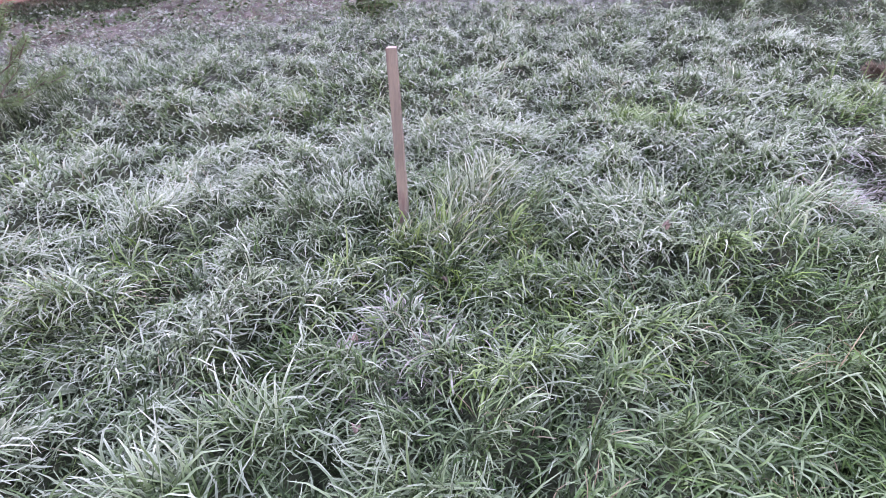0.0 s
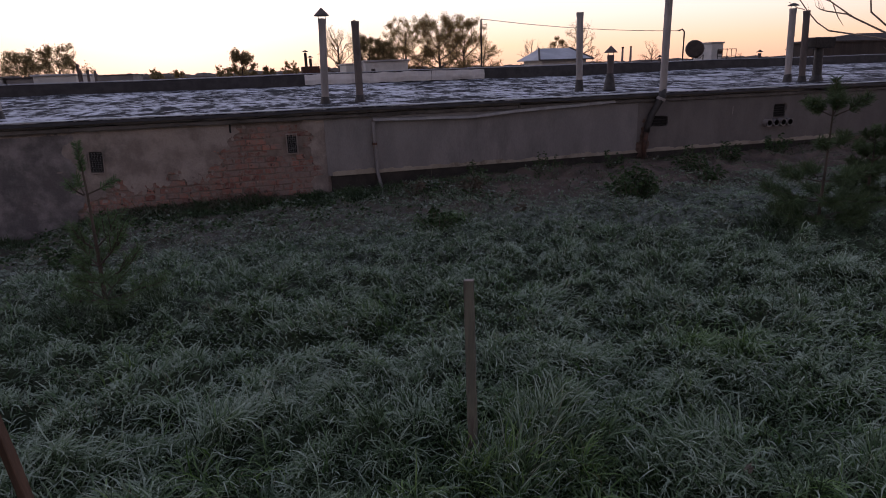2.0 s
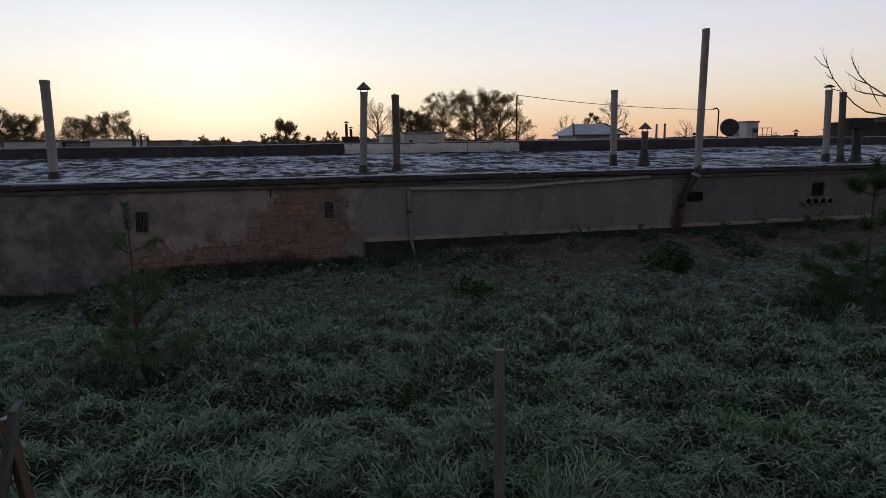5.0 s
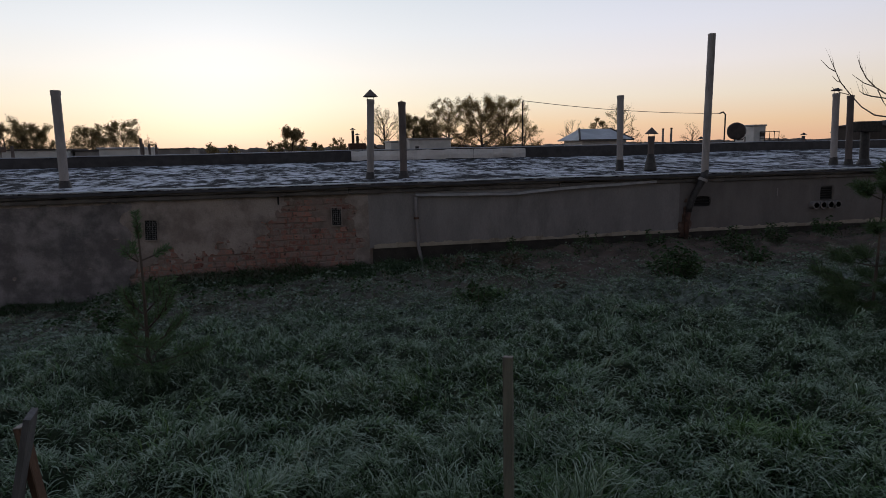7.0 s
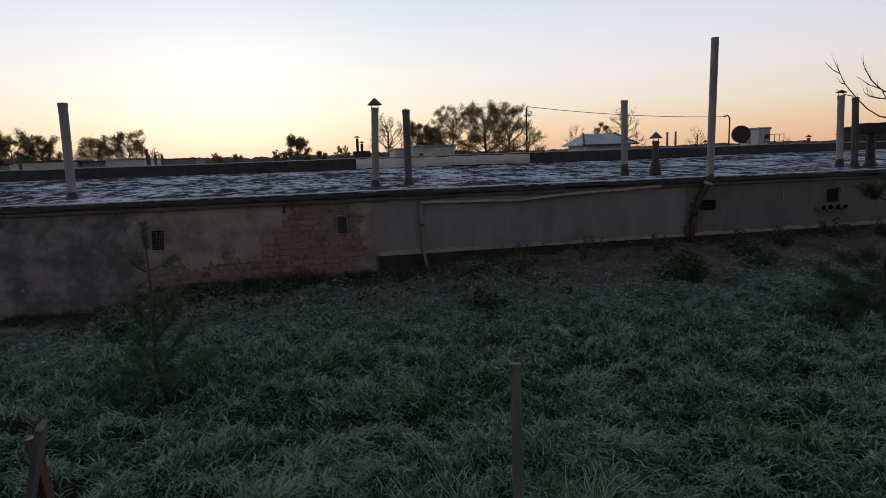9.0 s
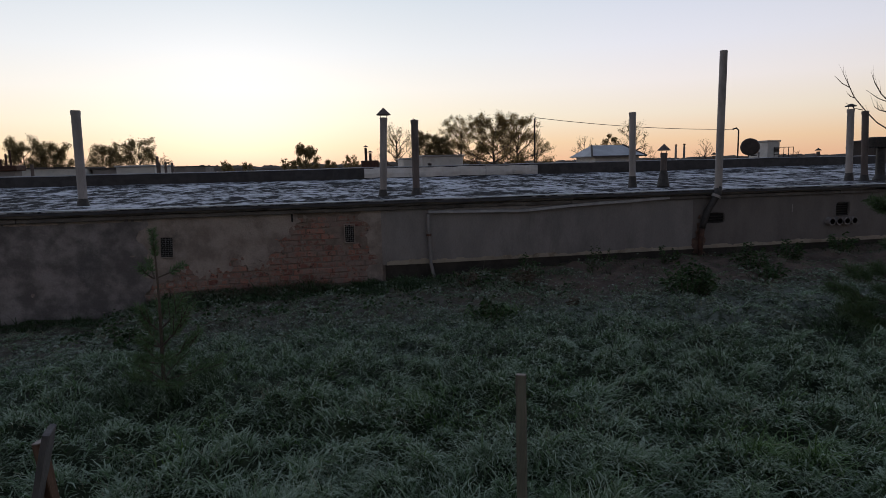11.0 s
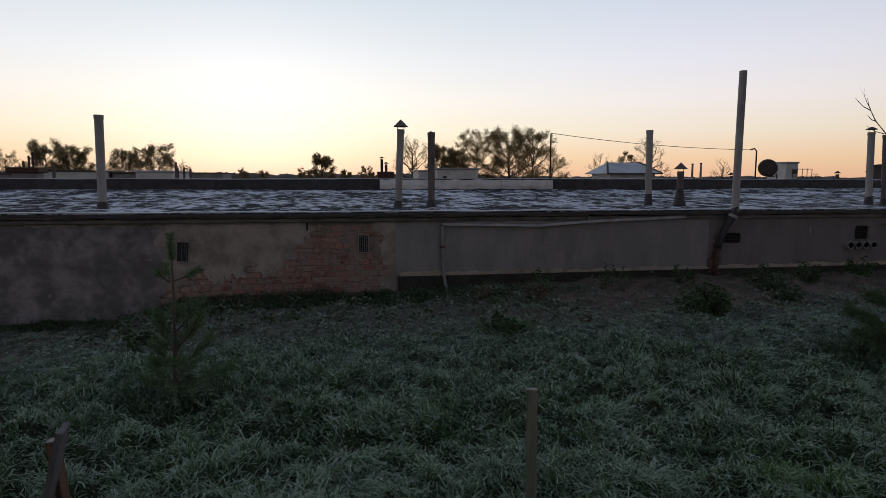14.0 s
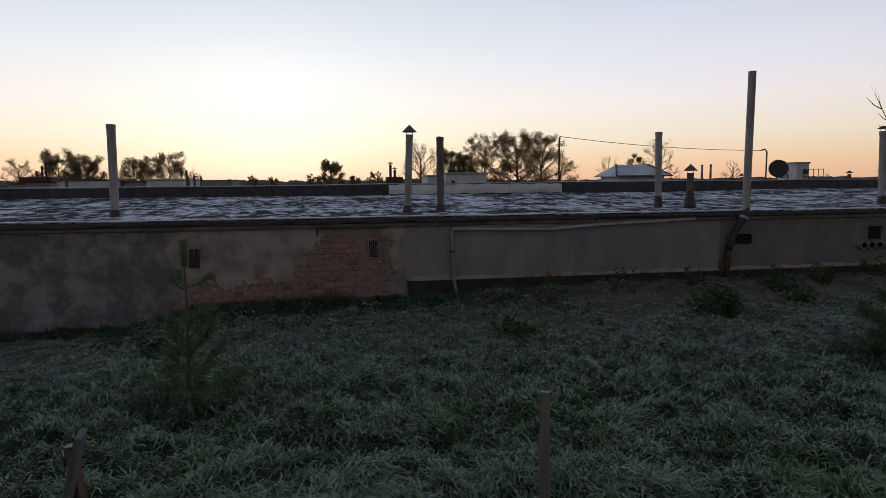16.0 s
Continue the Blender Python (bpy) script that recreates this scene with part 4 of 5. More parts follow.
# ---- plants in the meadow ----


def leaf_quads(name, pos, axis, length, width, material, parent, rime, seed, droop=0.3, label=""):
    """Many folded leaves or needles: two quads each along an axis."""
    r = np.random.default_rng(seed)
    pos, axis = np.asarray(pos, float), np.asarray(axis, float)
    n = len(pos)
    axis = axis / np.linalg.norm(axis, axis=1, keepdims=True)
    side = np.cross(axis, r.normal(0, 1, (n, 3)))
    side /= np.linalg.norm(side, axis=1, keepdims=True) + 1e-9
    L, w = (length * r.uniform(0.6, 1.25, n))[:, None], (width * r.uniform(0.7, 1.2, n))[:, None]
    down = np.array([0, 0, -1.0])
    mid, tip = pos + axis * L * 0.5, pos + axis * L + down * L * droop
    V = np.stack([pos - side * w * 0.12, pos + side * w * 0.12, mid + side * w * 0.5, mid - side * w * 0.5, tip + side * w * 0.06, tip - side * w * 0.06], 1).reshape(-1, 3)
    b = (np.arange(n) * 6)[:, None]
    F = np.concatenate([b + np.array([[0, 1, 2, 3]]), b + np.array([[3, 2, 4, 5]])], 1).reshape(-1, 4)
    uv = np.tile(np.array([0, 0, 1, 0, 1, 0.5, 0, 0.5, 0, 0.5, 1, 0.5, 1, 1, 0, 1], float), n)
    rim = np.repeat(np.clip(r.normal(rime, 0.2, n), 0, 1.2), 6)
    return sheet_mesh(name, V.tolist(), F.tolist(), material, parent, uv, rim, label)


def pine(x, y, height, arms, label, needle=None, dense_by=1.0, bias=0.0, seed=1, needle_len=0.06, stem_needles=500):
    """Young pine. arms: (height, reach, rise, how many) for each whorl."""
    r = np.random.default_rng(seed)
    z0 = float(ground_z(x, y))
    e = thing("young_pine", (x, y, z0), label, "pine tree")
    sway = [(0.02 * math.sin(3 * s) * s, 0.015 * s, height * s) for s in np.linspace(0, 1, 8)]
    part("trunk", tube(bmesh.new(), [(0, 0, -0.05)] + sway[1:], [0.016 * (1 - 0.75 * k / 7) for k in range(8)], 8), M_BARK, e, smooth=True)
    pos, axis = [], []

    def dress(pts, dense, bare_share=0.15):
        pts = [np.array(p) for p in pts]
        for k in range(dense):
            s = bare_share + (1 - bare_share) * (k + r.uniform()) / dense
            q = s * (len(pts) - 1)
            i = min(int(q), len(pts) - 2)
            p = pts[i] + (pts[i + 1] - pts[i]) * (q - i)
            d = pts[i + 1] - pts[i]
            d = d / np.linalg.norm(d)
            out = r.normal(0, 1, 3)
            out -= d * out.dot(d)
            out /= np.linalg.norm(out)
            pos.append(p)
            axis.append(d * 0.55 + out * 0.75)
    dress([(sway[6][0], sway[6][1], sway[6][2] - 0.02), sway[7]], 380, 0.0)
    dress(sway[2:7], int(stem_needles * dense_by), 0.0)
    for hz, reach, rise, n in arms:
        a0 = r.uniform(0, 6.28)
        for k in range(n):
            a = a0 + 6.283 * k / n + r.uniform(-0.25, 0.25)
            ln, up = reach * r.uniform(0.6, 1.25) * (1 + bias * math.cos(a)), rise * r.uniform(0.5, 1.5) * (1 + bias * math.cos(a))
            pts = [(0.01 * math.cos(a), 0.01 * math.sin(a), hz), (ln * 0.5 * math.cos(a), ln * 0.5 * math.sin(a), hz + up * 0.35), (ln * math.cos(a), ln * math.sin(a), hz + up)]
            bm = tube(bmesh.new(), pts, [0.006, 0.005, 0.003], 5)
            dress(pts, int((330 + 800 * ln) * dense_by), 0.15 if dense_by == 1 else 0.45)
            for s in (0.45, 0.7):
                for sg in (-1, 1):
                    b = a + sg * r.uniform(0.5, 0.9)
                    p = (ln * s * math.cos(a), ln * s * math.sin(a), hz + up * s * 0.7)
                    q = (p[0] + ln * 0.4 * math.cos(b), p[1] + ln * 0.4 * math.sin(b), p[2] + up * 0.45 + 0.03)
                    if reach > 0.16:
                        tube(bm, [p, q], [0.004, 0.002], 4)
                        dress([p, q], int((70 + 420 * ln) * dense_by))
            part("branch", bm, M_BARK, e)
    leaf_quads("needles", pos, axis, needle_len, 0.0042, needle or M_NEEDLE, e, 0.25, seed + 5, 0.05)
    return e


pine(-1.10, 4.52, 1.17, [(0.84, 0.13, 0.13, 3), (0.48, 0.20, 0.16, 3), (0.36, 0.26, 0.18, 4), (0.24, 0.28, 0.16, 5), (0.12, 0.30, 0.10, 5)], "slender young pine with few upright top shoots in frosted grass", seed=3, needle_len=0.045, dense_by=0.36, bias=0.30, stem_needles=60)
pine(5.00, 4.52, 1.36, [(1.04, 0.24, 0.16, 5), (0.72, 0.26, 0.12, 2), (0.44, 0.36, 0.08, 4), (0.26, 0.44, 0.06, 6), (0.10, 0.46, 0.05, 7)], "young bushy green pine at the edge of the bare earth", M_NEEDLE_DARK, seed=4, needle_len=0.075, dense_by=0.6, stem_needles=80)
pine(6.50, 5.28, 0.80, [(0.62, 0.16, 0.16, 4), (0.42, 0.24, 0.16, 5), (0.24, 0.28, 0.12, 6), (0.10, 0.30, 0.08, 6)], "low dense dark green pine on the bare earth", M_NEEDLE_DARK, seed=9, needle_len=0.07, dense_by=0.8)
pine(4.03, 2.56, 0.15, [(0.09, 0.11, 0.05, 4)], "small rust-brown dying pine seedling in green grass", M_DEAD, seed=6)


def weed(x, y, h, stems, spread, leaf, seed, label, material=None):
    r = np.random.default_rng(seed)
    z0 = float(ground_z(x, y))
    e = thing("weed_plant", (x, y, z0), label, "weed", "weeds near the wall")
    pos, axis = [], []
    for _ in range(stems):
        a, ln = r.uniform(0, 6.28), h * r.uniform(0.6, 1.1)
        dx, dy = math.cos(a) * spread * r.uniform(0.2, 1), math.sin(a) * spread * r.uniform(0.2, 1)
        ln *= 1 - 0.55 * (dx * dx + dy * dy) / spread ** 2
        pts = [(0.5 * dx, 0.5 * dy, -0.02), (0.85 * dx, 0.85 * dy, ln * 0.5), (dx, dy, ln)]
        part("stem", tube(bmesh.new(), pts, [0.004, 0.003, 0.0015], 5), M_BARK, e)
        for s in np.linspace(0.05, 1, int(14 + 44 * ln)):
            p = np.array([np.interp(s, (0, 0.5, 1), q) for q in zip(*pts)])
            b = r.uniform(0, 6.28)
            pos.append(p)
            axis.append((math.cos(b), math.sin(b), r.uniform(-0.1, 0.6)))
    leaf_quads("foliage", pos, axis, leaf, leaf * 0.45, material or M_WEED, e, 0.12, seed + 3)
    return e


weed(1.62, 5.72, 0.24, 16, 0.22, 0.055, 1, "low bushy green weed among frosted grass")
weed(3.46, 7.45, 0.34, 3, 0.08, 0.045, 2, "thin upright weed stalk near the wall foot")
weed(4.02, 6.10, 0.40, 40, 0.34, 0.06, 3, "bushy dark weed on bare earth")
weed(5.55, 7.10, 0.30, 20, 0.28, 0.05, 4, "straggly weed on bare earth before the wall")
weed(5.35, 6.45, 0.20, 18, 0.26, 0.05, 5, "low leafy weed with frosted tips")
weed(6.35, 7.35, 0.26, 18, 0.26, 0.05, 6, "small leafy weed near the plinth")
weed(4.75, 7.75, 0.24, 8, 0.2, 0.05, 7, "small leafy weed near the plinth")
weed(7.45, 7.6, 0.30, 14, 0.2, 0.06, 8, "leafy weed below the pipe ends")
weed(2.75, 7.85, 0.22, 7, 0.15, 0.045, 9, "small weed at the foot of the wall")
weed(2.62, 5.95, 0.12, 7, 0.12, 0.04, 10, "little rusty-brown weed in frosted grass", M_DEAD)
weed(3.9, 8.05, 0.2, 8, 0.25, 0.045, 12, "small weed at the foot of the wall")
weed(1.75, 7.35, 0.22, 9, 0.22, 0.05, 14, "brownish straggling weed near the wall foot", M_DEAD)
weed(2.45, 7.15, 0.24, 9, 0.2, 0.05, 15, "brownish straggling weed near the wall foot", M_DEAD)
weed(-1.75, 6.05, 0.2, 10, 0.25, 0.06, 13, "broad-leaved weed beside the slender pine")
grass("fresh_grass", 70, 20, 0, 1, 5, 40, 0.135, 0.0075, "long fresh yellow-green grass round the foot of the stake", M_FRESH, None,
      [(0.72, 2.08, 0.16), (1.0, 2.1, 0.2), (0.5, 1.95, 0.14), (0.60, 1.70, 0.10), (1.3, 2.15, 0.16)])
grass("fresh_grass", 66, 40, 0, 1, 4, 42, 0.17, 0.0065, "tufts of damp green grass with little frost", M_GREEN, None,
      [(1.80, 1.38, 0.09), (0.76, 1.31, 0.05), (1.04, 1.27, 0.06), (-0.32, 2.39, 0.08), (1.08, 1.59, 0.04), (-0.57, 2.09, 0.08)])
grass("fresh_grass", 90, 40, 0, 1, 3, 41, 0.18, 0.007, "tufts of darker green grass with little frost", M_GREEN, None,
      [(2.28, 2.61, 0.09), (0.83, 3.69, 0.25), (3.62, 2.37, 0.22), (1.69, 6.01, 0.15), (-1.17, 5.21, 0.3)])
grass("fresh_grass", 75, 20, 0, 1, 4, 46, 0.14, 0.0075, "scattered tufts of bright green grass free of frost", M_FRESH, (-0.9, 3.4, 1.0, 4.2))
# the first two rows reuse the shade-darkened green of the under-grass
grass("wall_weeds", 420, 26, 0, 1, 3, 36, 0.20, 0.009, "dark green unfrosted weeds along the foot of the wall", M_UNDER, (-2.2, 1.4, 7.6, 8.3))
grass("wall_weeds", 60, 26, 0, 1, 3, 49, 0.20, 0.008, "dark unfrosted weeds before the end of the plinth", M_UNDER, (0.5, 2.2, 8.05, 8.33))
grass("wall_weeds", 190, 24, 0, 1, 3, 48, 0.22, 0.007, "brown withered weeds at the foot of the wall", M_DEAD, (-1.9, 0.3, 7.85, 8.3))
grass("wall_weeds", 260, 20, 0, 1, 3, 43, 0.17, 0.008, "low dark green weeds along the foot of the wall", M_WEED, (-7, -2.0, 7.9, 8.32))
grass("wall_weeds", 200, 18, 0, 1, 3, 44, 0.20, 0.009, "straggling dark weeds before the plinth", M_WEED, (1.4, 9.5, 7.3, 8.25))
grass("wall_weeds", 150, 14, 0, 1, 3, 45, 0.24, 0.005, "brown dead stalks before the plinth", M_DEAD, (1.4, 9.5, 7.0, 8.2))
grass("wall_weeds", 500, 14, 0, 1, 2, 37, 0.075, 0.009, "low dark weeds along the foot of the wall", M_WEED, (-6, 11, 7.9, 8.33))
grass("tuft_growth", 46, 30, 0, 1, 3, 38, 0.26, 0.006, "taller green grass round the foot of the pine", M_WEED, (4.4, 5.5, 4.1, 4.9))
grass("tuft_growth", 40, 30, 0, 1, 3, 39, 0.22, 0.006, "taller green grass round the slender pine", M_WEED, (-1.5, -0.75, 4.2, 4.8))


def low_leaves(name, n, zone, leaf, material, rime, seed, label):
    """A mat of small round leaves close to the ground, in patches."""
    r = np.random.default_rng(seed)
    x, y = r.uniform(zone[0], zone[1], n), r.uniform(zone[2], zone[3], n)
    keep = waves(x, y, seed + 1, 0.7, 3) + r.uniform(-0.3, 0.3, n) - 0.9 * bare(x, y) > 0.05
    x, y = x[keep], y[keep]
    p = np.stack([x, y, ground_z(x, y) + r.uniform(0.01, 0.06, len(x))], -1)
    a = r.uniform(0, 2 * math.pi, len(x))
    axis = np.stack([np.cos(a), np.sin(a), r.uniform(-0.1, 0.5, len(x))], -1)
    ob = leaf_quads(name, p, axis, leaf, leaf * 0.8, material, None, rime, seed + 2, 0.15)
    return tagged(ob, label, "weeds", kind="stuff")


low_leaves("clover_mat", 19000, (-2.9, 6.5, 4.7, 8.0), 0.036, M_CLOVER, 0.6, 71, "mat of small clover-like leaves white with rime")
low_leaves("clover_mat", 5000, (-2.6, 3.0, 6.6, 8.3), 0.04, M_WEED, 0.2, 74, "mat of dark green unfrosted low leaves by the wall")


def broad_weed(x, y, n, size, seed, label):
    """A rosette of broad leaves, each one arched and folded along its rib."""
    r = random.Random(seed)
    e = thing("broad_leaf_weed", (x, y, float(ground_z(x, y))), label, "weed", "broad-leaved weeds in the meadow")
    for k in range(n):
        a, ln, lift = 2 * math.pi * k / n + r.uniform(-0.4, 0.4), size * r.uniform(0.7, 1.15), r.uniform(0.5, 1.0)
        verts, faces, uvs = [], [], []
        for i in range(7):
            t = i / 6
            w = 0.20 * ln * math.sin(math.pi * min(1, 0.08 + 0.9 * t)) ** 0.8
            d, h = 0.02 + ln * t, 0.01 + lift * ln * (0.75 * t - 0.55 * t * t)
            for q in (-1, 0, 1):
                verts.append((d * math.cos(a) - q * w * math.sin(a), d * math.sin(a) + q * w * math.cos(a), h + 0.3 * w * abs(q) + r.uniform(-0.003, 0.003)))
        for i in range(6):
            for q in (0, 1):
                faces.append((3 * i + q, 3 * i + q + 1, 3 * i + q + 4, 3 * i + q + 3))
                uvs += [q / 2, i / 6, (q + 1) / 2, i / 6, (q + 1) / 2, (i + 1) / 6, q / 2, (i + 1) / 6]
        leaf = sheet_mesh("leaf", verts, faces, M_BROAD, e, uvs, [0.35] * len(verts))
        thick = leaf.modifiers.new("thick", "SOLIDIFY")
        thick.thickness = 0.001


broad_weed(-0.50, 1.80, 5, 0.09, 1, "pale green broad-leaved weed lightly rimed among grass")
broad_weed(-0.66, 1.52, 4, 0.075, 2, "broad-leaved grey-green weed standing in frosted grass")
broad_weed(-0.35, 2.50, 5, 0.08, 3, "small bright green broad-leaved weed in frosted grass")
broad_weed(-0.72, 1.92, 4, 0.08, 4, "small dark green broad-leaved weed in frosted grass")


def fallen_leaf(x, y, size, turn, label):
    z = float(ground_z(x, y)) + 0.10
    bm = bmesh.new()
    rim = []
    for k in range(14):
        a = 2 * math.pi * k / 14
        rr = size * (0.7 + 0.3 * math.cos(a)) * (1 + 0.18 * math.cos(5 * a)) * random.uniform(0.6, 1.15)
        rim.append(bm.verts.new((rr * math.cos(a), 0.7 * rr * math.sin(a), 0.45 * size * math.cos(2 * a) + random.uniform(-0.35, 0.35) * size)))
    mid = bm.verts.new((0, 0, 0.15 * size))
    for k in range(14):
        bm.faces.new((rim[k], rim[(k + 1) % 14], mid))
    ext = bmesh.ops.extrude_face_region(bm, geom=list(bm.faces))["geom"]
    for v in ext:
        if isinstance(v, bmesh.types.BMVert):
            v.co.z -= 0.0015
    ob = part("fallen_leaf", bm, M_BLUSH)
    ob.matrix_basis = pose(x, y, z, 12, -10, turn)
    tagged(ob, label, "leaf", "fallen leaves in the grass")


fallen_leaf(1.58, 1.60, 0.030, 30, "dull pink fallen leaf resting on frosted grass blades")
fallen_leaf(0.33, 1.46, 0.020, 80, "pale frosted fallen leaf resting on grass blades")
fallen_leaf(0.255, 1.20, 0.024, 140, "pinkish curled fallen leaf resting on grass blades")
fallen_leaf(0.74, 1.75, 0.020, 200, "brownish fallen leaf caught in frosted grass")
fallen_leaf(-0.28, 1.28, 0.030, 20, "tan fallen leaf resting on frosted grass blades")


# ---- trees ----
def tree(x, y, height, width, leaves, leaf, material, label, seed, base_z=-0.4, twigs=3, lean=0.0):
    r = random.Random(seed)
    e = thing("tree", (x, y, base_z), label, "tree", "trees beyond the garages")
    bm = bmesh.new()
    tips = []
    k = height / 8.0
    crown0 = height * 0.25
    trunk = [(0, 0, 0), (0.1 * k + lean * 0.2, 0, height * 0.2), (lean * 0.5, 0.1 * k, height * 0.45), (lean, 0, height * 0.75)]
    tube(bm, trunk, [0.22 * k, 0.18 * k, 0.13 * k, 0.05 * k], 7)

    def at(s):
        q = s * 3
        i = min(int(q), 2)
        return Vector(trunk[i]).lerp(Vector(trunk[i + 1]), q - i)

    def grow(p, d, ln, rad, level):
        bend = Vector((r.uniform(-1, 1), r.uniform(-1, 1), r.uniform(0, 0.9))) * 0.35
        m = p + d * ln * 0.5
        q = m + (d + bend).normalized() * ln * 0.5
        tube(bm, [p, m, q], [rad, rad * 0.75, rad * 0.45], 5 if level < 2 else 3, False)
        tips.append(q)
        tips.append(m)
        if level < twigs:
            for _ in range(3 if level < 2 else 2):
                nd = (d + Vector((r.uniform(-1, 1), r.uniform(-1, 1), r.uniform(-0.35, 0.8))) * 0.9).normalized()
                grow(m.lerp(q, r.uniform(0.1, 1)), nd, ln * r.uniform(0.5, 0.72), rad * 0.5, level + 1)
    for j in range(18):
        s = 0.20 + 0.80 * j / 17
        a = j * 2.4 + r.uniform(-0.4, 0.4)
        up = 0.10 + 1.0 * (j / 17) + r.uniform(-0.1, 0.2)
        d = Vector((math.cos(a), math.sin(a), up)).normalized()
        reach = width * 0.30 * (1.0 - 0.45 * (j / 17)) * r.uniform(0.75, 1.1) + 0.04 * height
        grow(at(s), d, reach, 0.085 * k * (1.2 - 0.6 * j / 17), 0)
    part("trunk", bm, M_BARK, e)
    if leaves:
        leaves, leaf = int(leaves * (1.9 if material is M_LEAF_DARK else 2.3)), leaf * 0.92
        rn = np.random.default_rng(seed)
        T = np.array([tuple(t) for t in tips])
        heavy = (0.15 if material is M_LEAF_DARK else 0.35) + rn.uniform(0, 1, len(T)) ** 3
        pick = rn.choice(len(T), leaves, p=heavy / heavy.sum())
        P = T[pick] + rn.normal(0, (0.024 if material is M_LEAF_DARK else 0.019) * width, (leaves, 3))
        P = P[P[:, 2] > 0.25]
        A = rn.normal(0, 1, P.shape)
        leaf_quads("crown", P, A, leaf, leaf * 0.7, material, e, 0.0, seed + 1, 0.2)
    return e


FAR = [  # x, y, height, width, leaves, leaf size, dark?, seed, lean
    (-41.33, 90, 5.504, 5.0, 700, 0.16, 0, 1, 0),
    (-35.68, 88, 5.887, 7.4, 5200, 0.18, 1, 2, 0),
    (-33.80, 92, 5.663, 7.2, 5200, 0.18, 1, 3, 0),
    (-27.00, 92, 5.261, 7.2, 4200, 0.18, 1, 4, 0),
    (-22.12, 88, 5.423, 7.4, 4200, 0.18, 1, 5, 0),
    (-0.897, 80, 4.809, 4.6, 3600, 0.18, 1, 6, 0),
    (-3.06, 82, 2.650, 3.2, 1300, 0.16, 1, 7, 0),
    (-14.13, 110, 2.899, 3.5, 900, 0.2, 1, 8, 0),
    (-10.98, 110, 3.001, 3.0, 800, 0.2, 1, 9, 0),
    (2.53, 95, 2.582, 3.2, 1200, 0.2, 1, 10, 0),
    (5.67, 95, 3.351, 3.6, 900, 0.18, 0, 11, 0),
    (11.24, 85, 7.231, 7.3, 2025, 0.11, 0, 12, 0),
    (14.36, 80, 6.076, 5.4, 4590, 0.17, 1, 13, 0),
    (15.90, 78, 5.840, 4.9, 4590, 0.17, 1, 14, 0),
    (20.00, 84, 8.030, 8.3, 4590, 0.15, 0, 15, 0),
    (23.43, 80, 8.146, 9.0, 6210, 0.16, 0, 16, 0),
    (27.56, 83, 8.514, 8.5, 5130, 0.15, 0, 17, 0.4),
    (32.09, 88, 6.191, 5.6, 1215, 0.12, 0, 18, 0.6),
    (40.82, 90, 6.025, 5.0, 120, 0.10, 0, 19, 0),
    (44.10, 88, 6.296, 4.2, 1400, 0.16, 0, 20, 0),
    (47.60, 88, 8.180, 6.4, 700, 0.15, 0, 21, 0),
    (61.80, 90, 5.220, 4.4, 60, 0.10, 0, 22, 0),
    (61.13, 70, 3.070, 1.3, 60, 0.08, 0, 23, 0),
]
for tx, ty, tz, tw, tl, ts, td, sd, ln in FAR:
    words = "dark dense" if td else ("almost bare" if tl < 200 else "sparse autumn")
    tree(tx, ty, (tz + 0.4) * 0.93, tw * 1.08, tl, ts, M_LEAF_DARK if td else M_LEAF_FAR, f"{words} tree against the dawn sky beyond the roofs", sd, lean=ln, twigs=2 if td else 3)


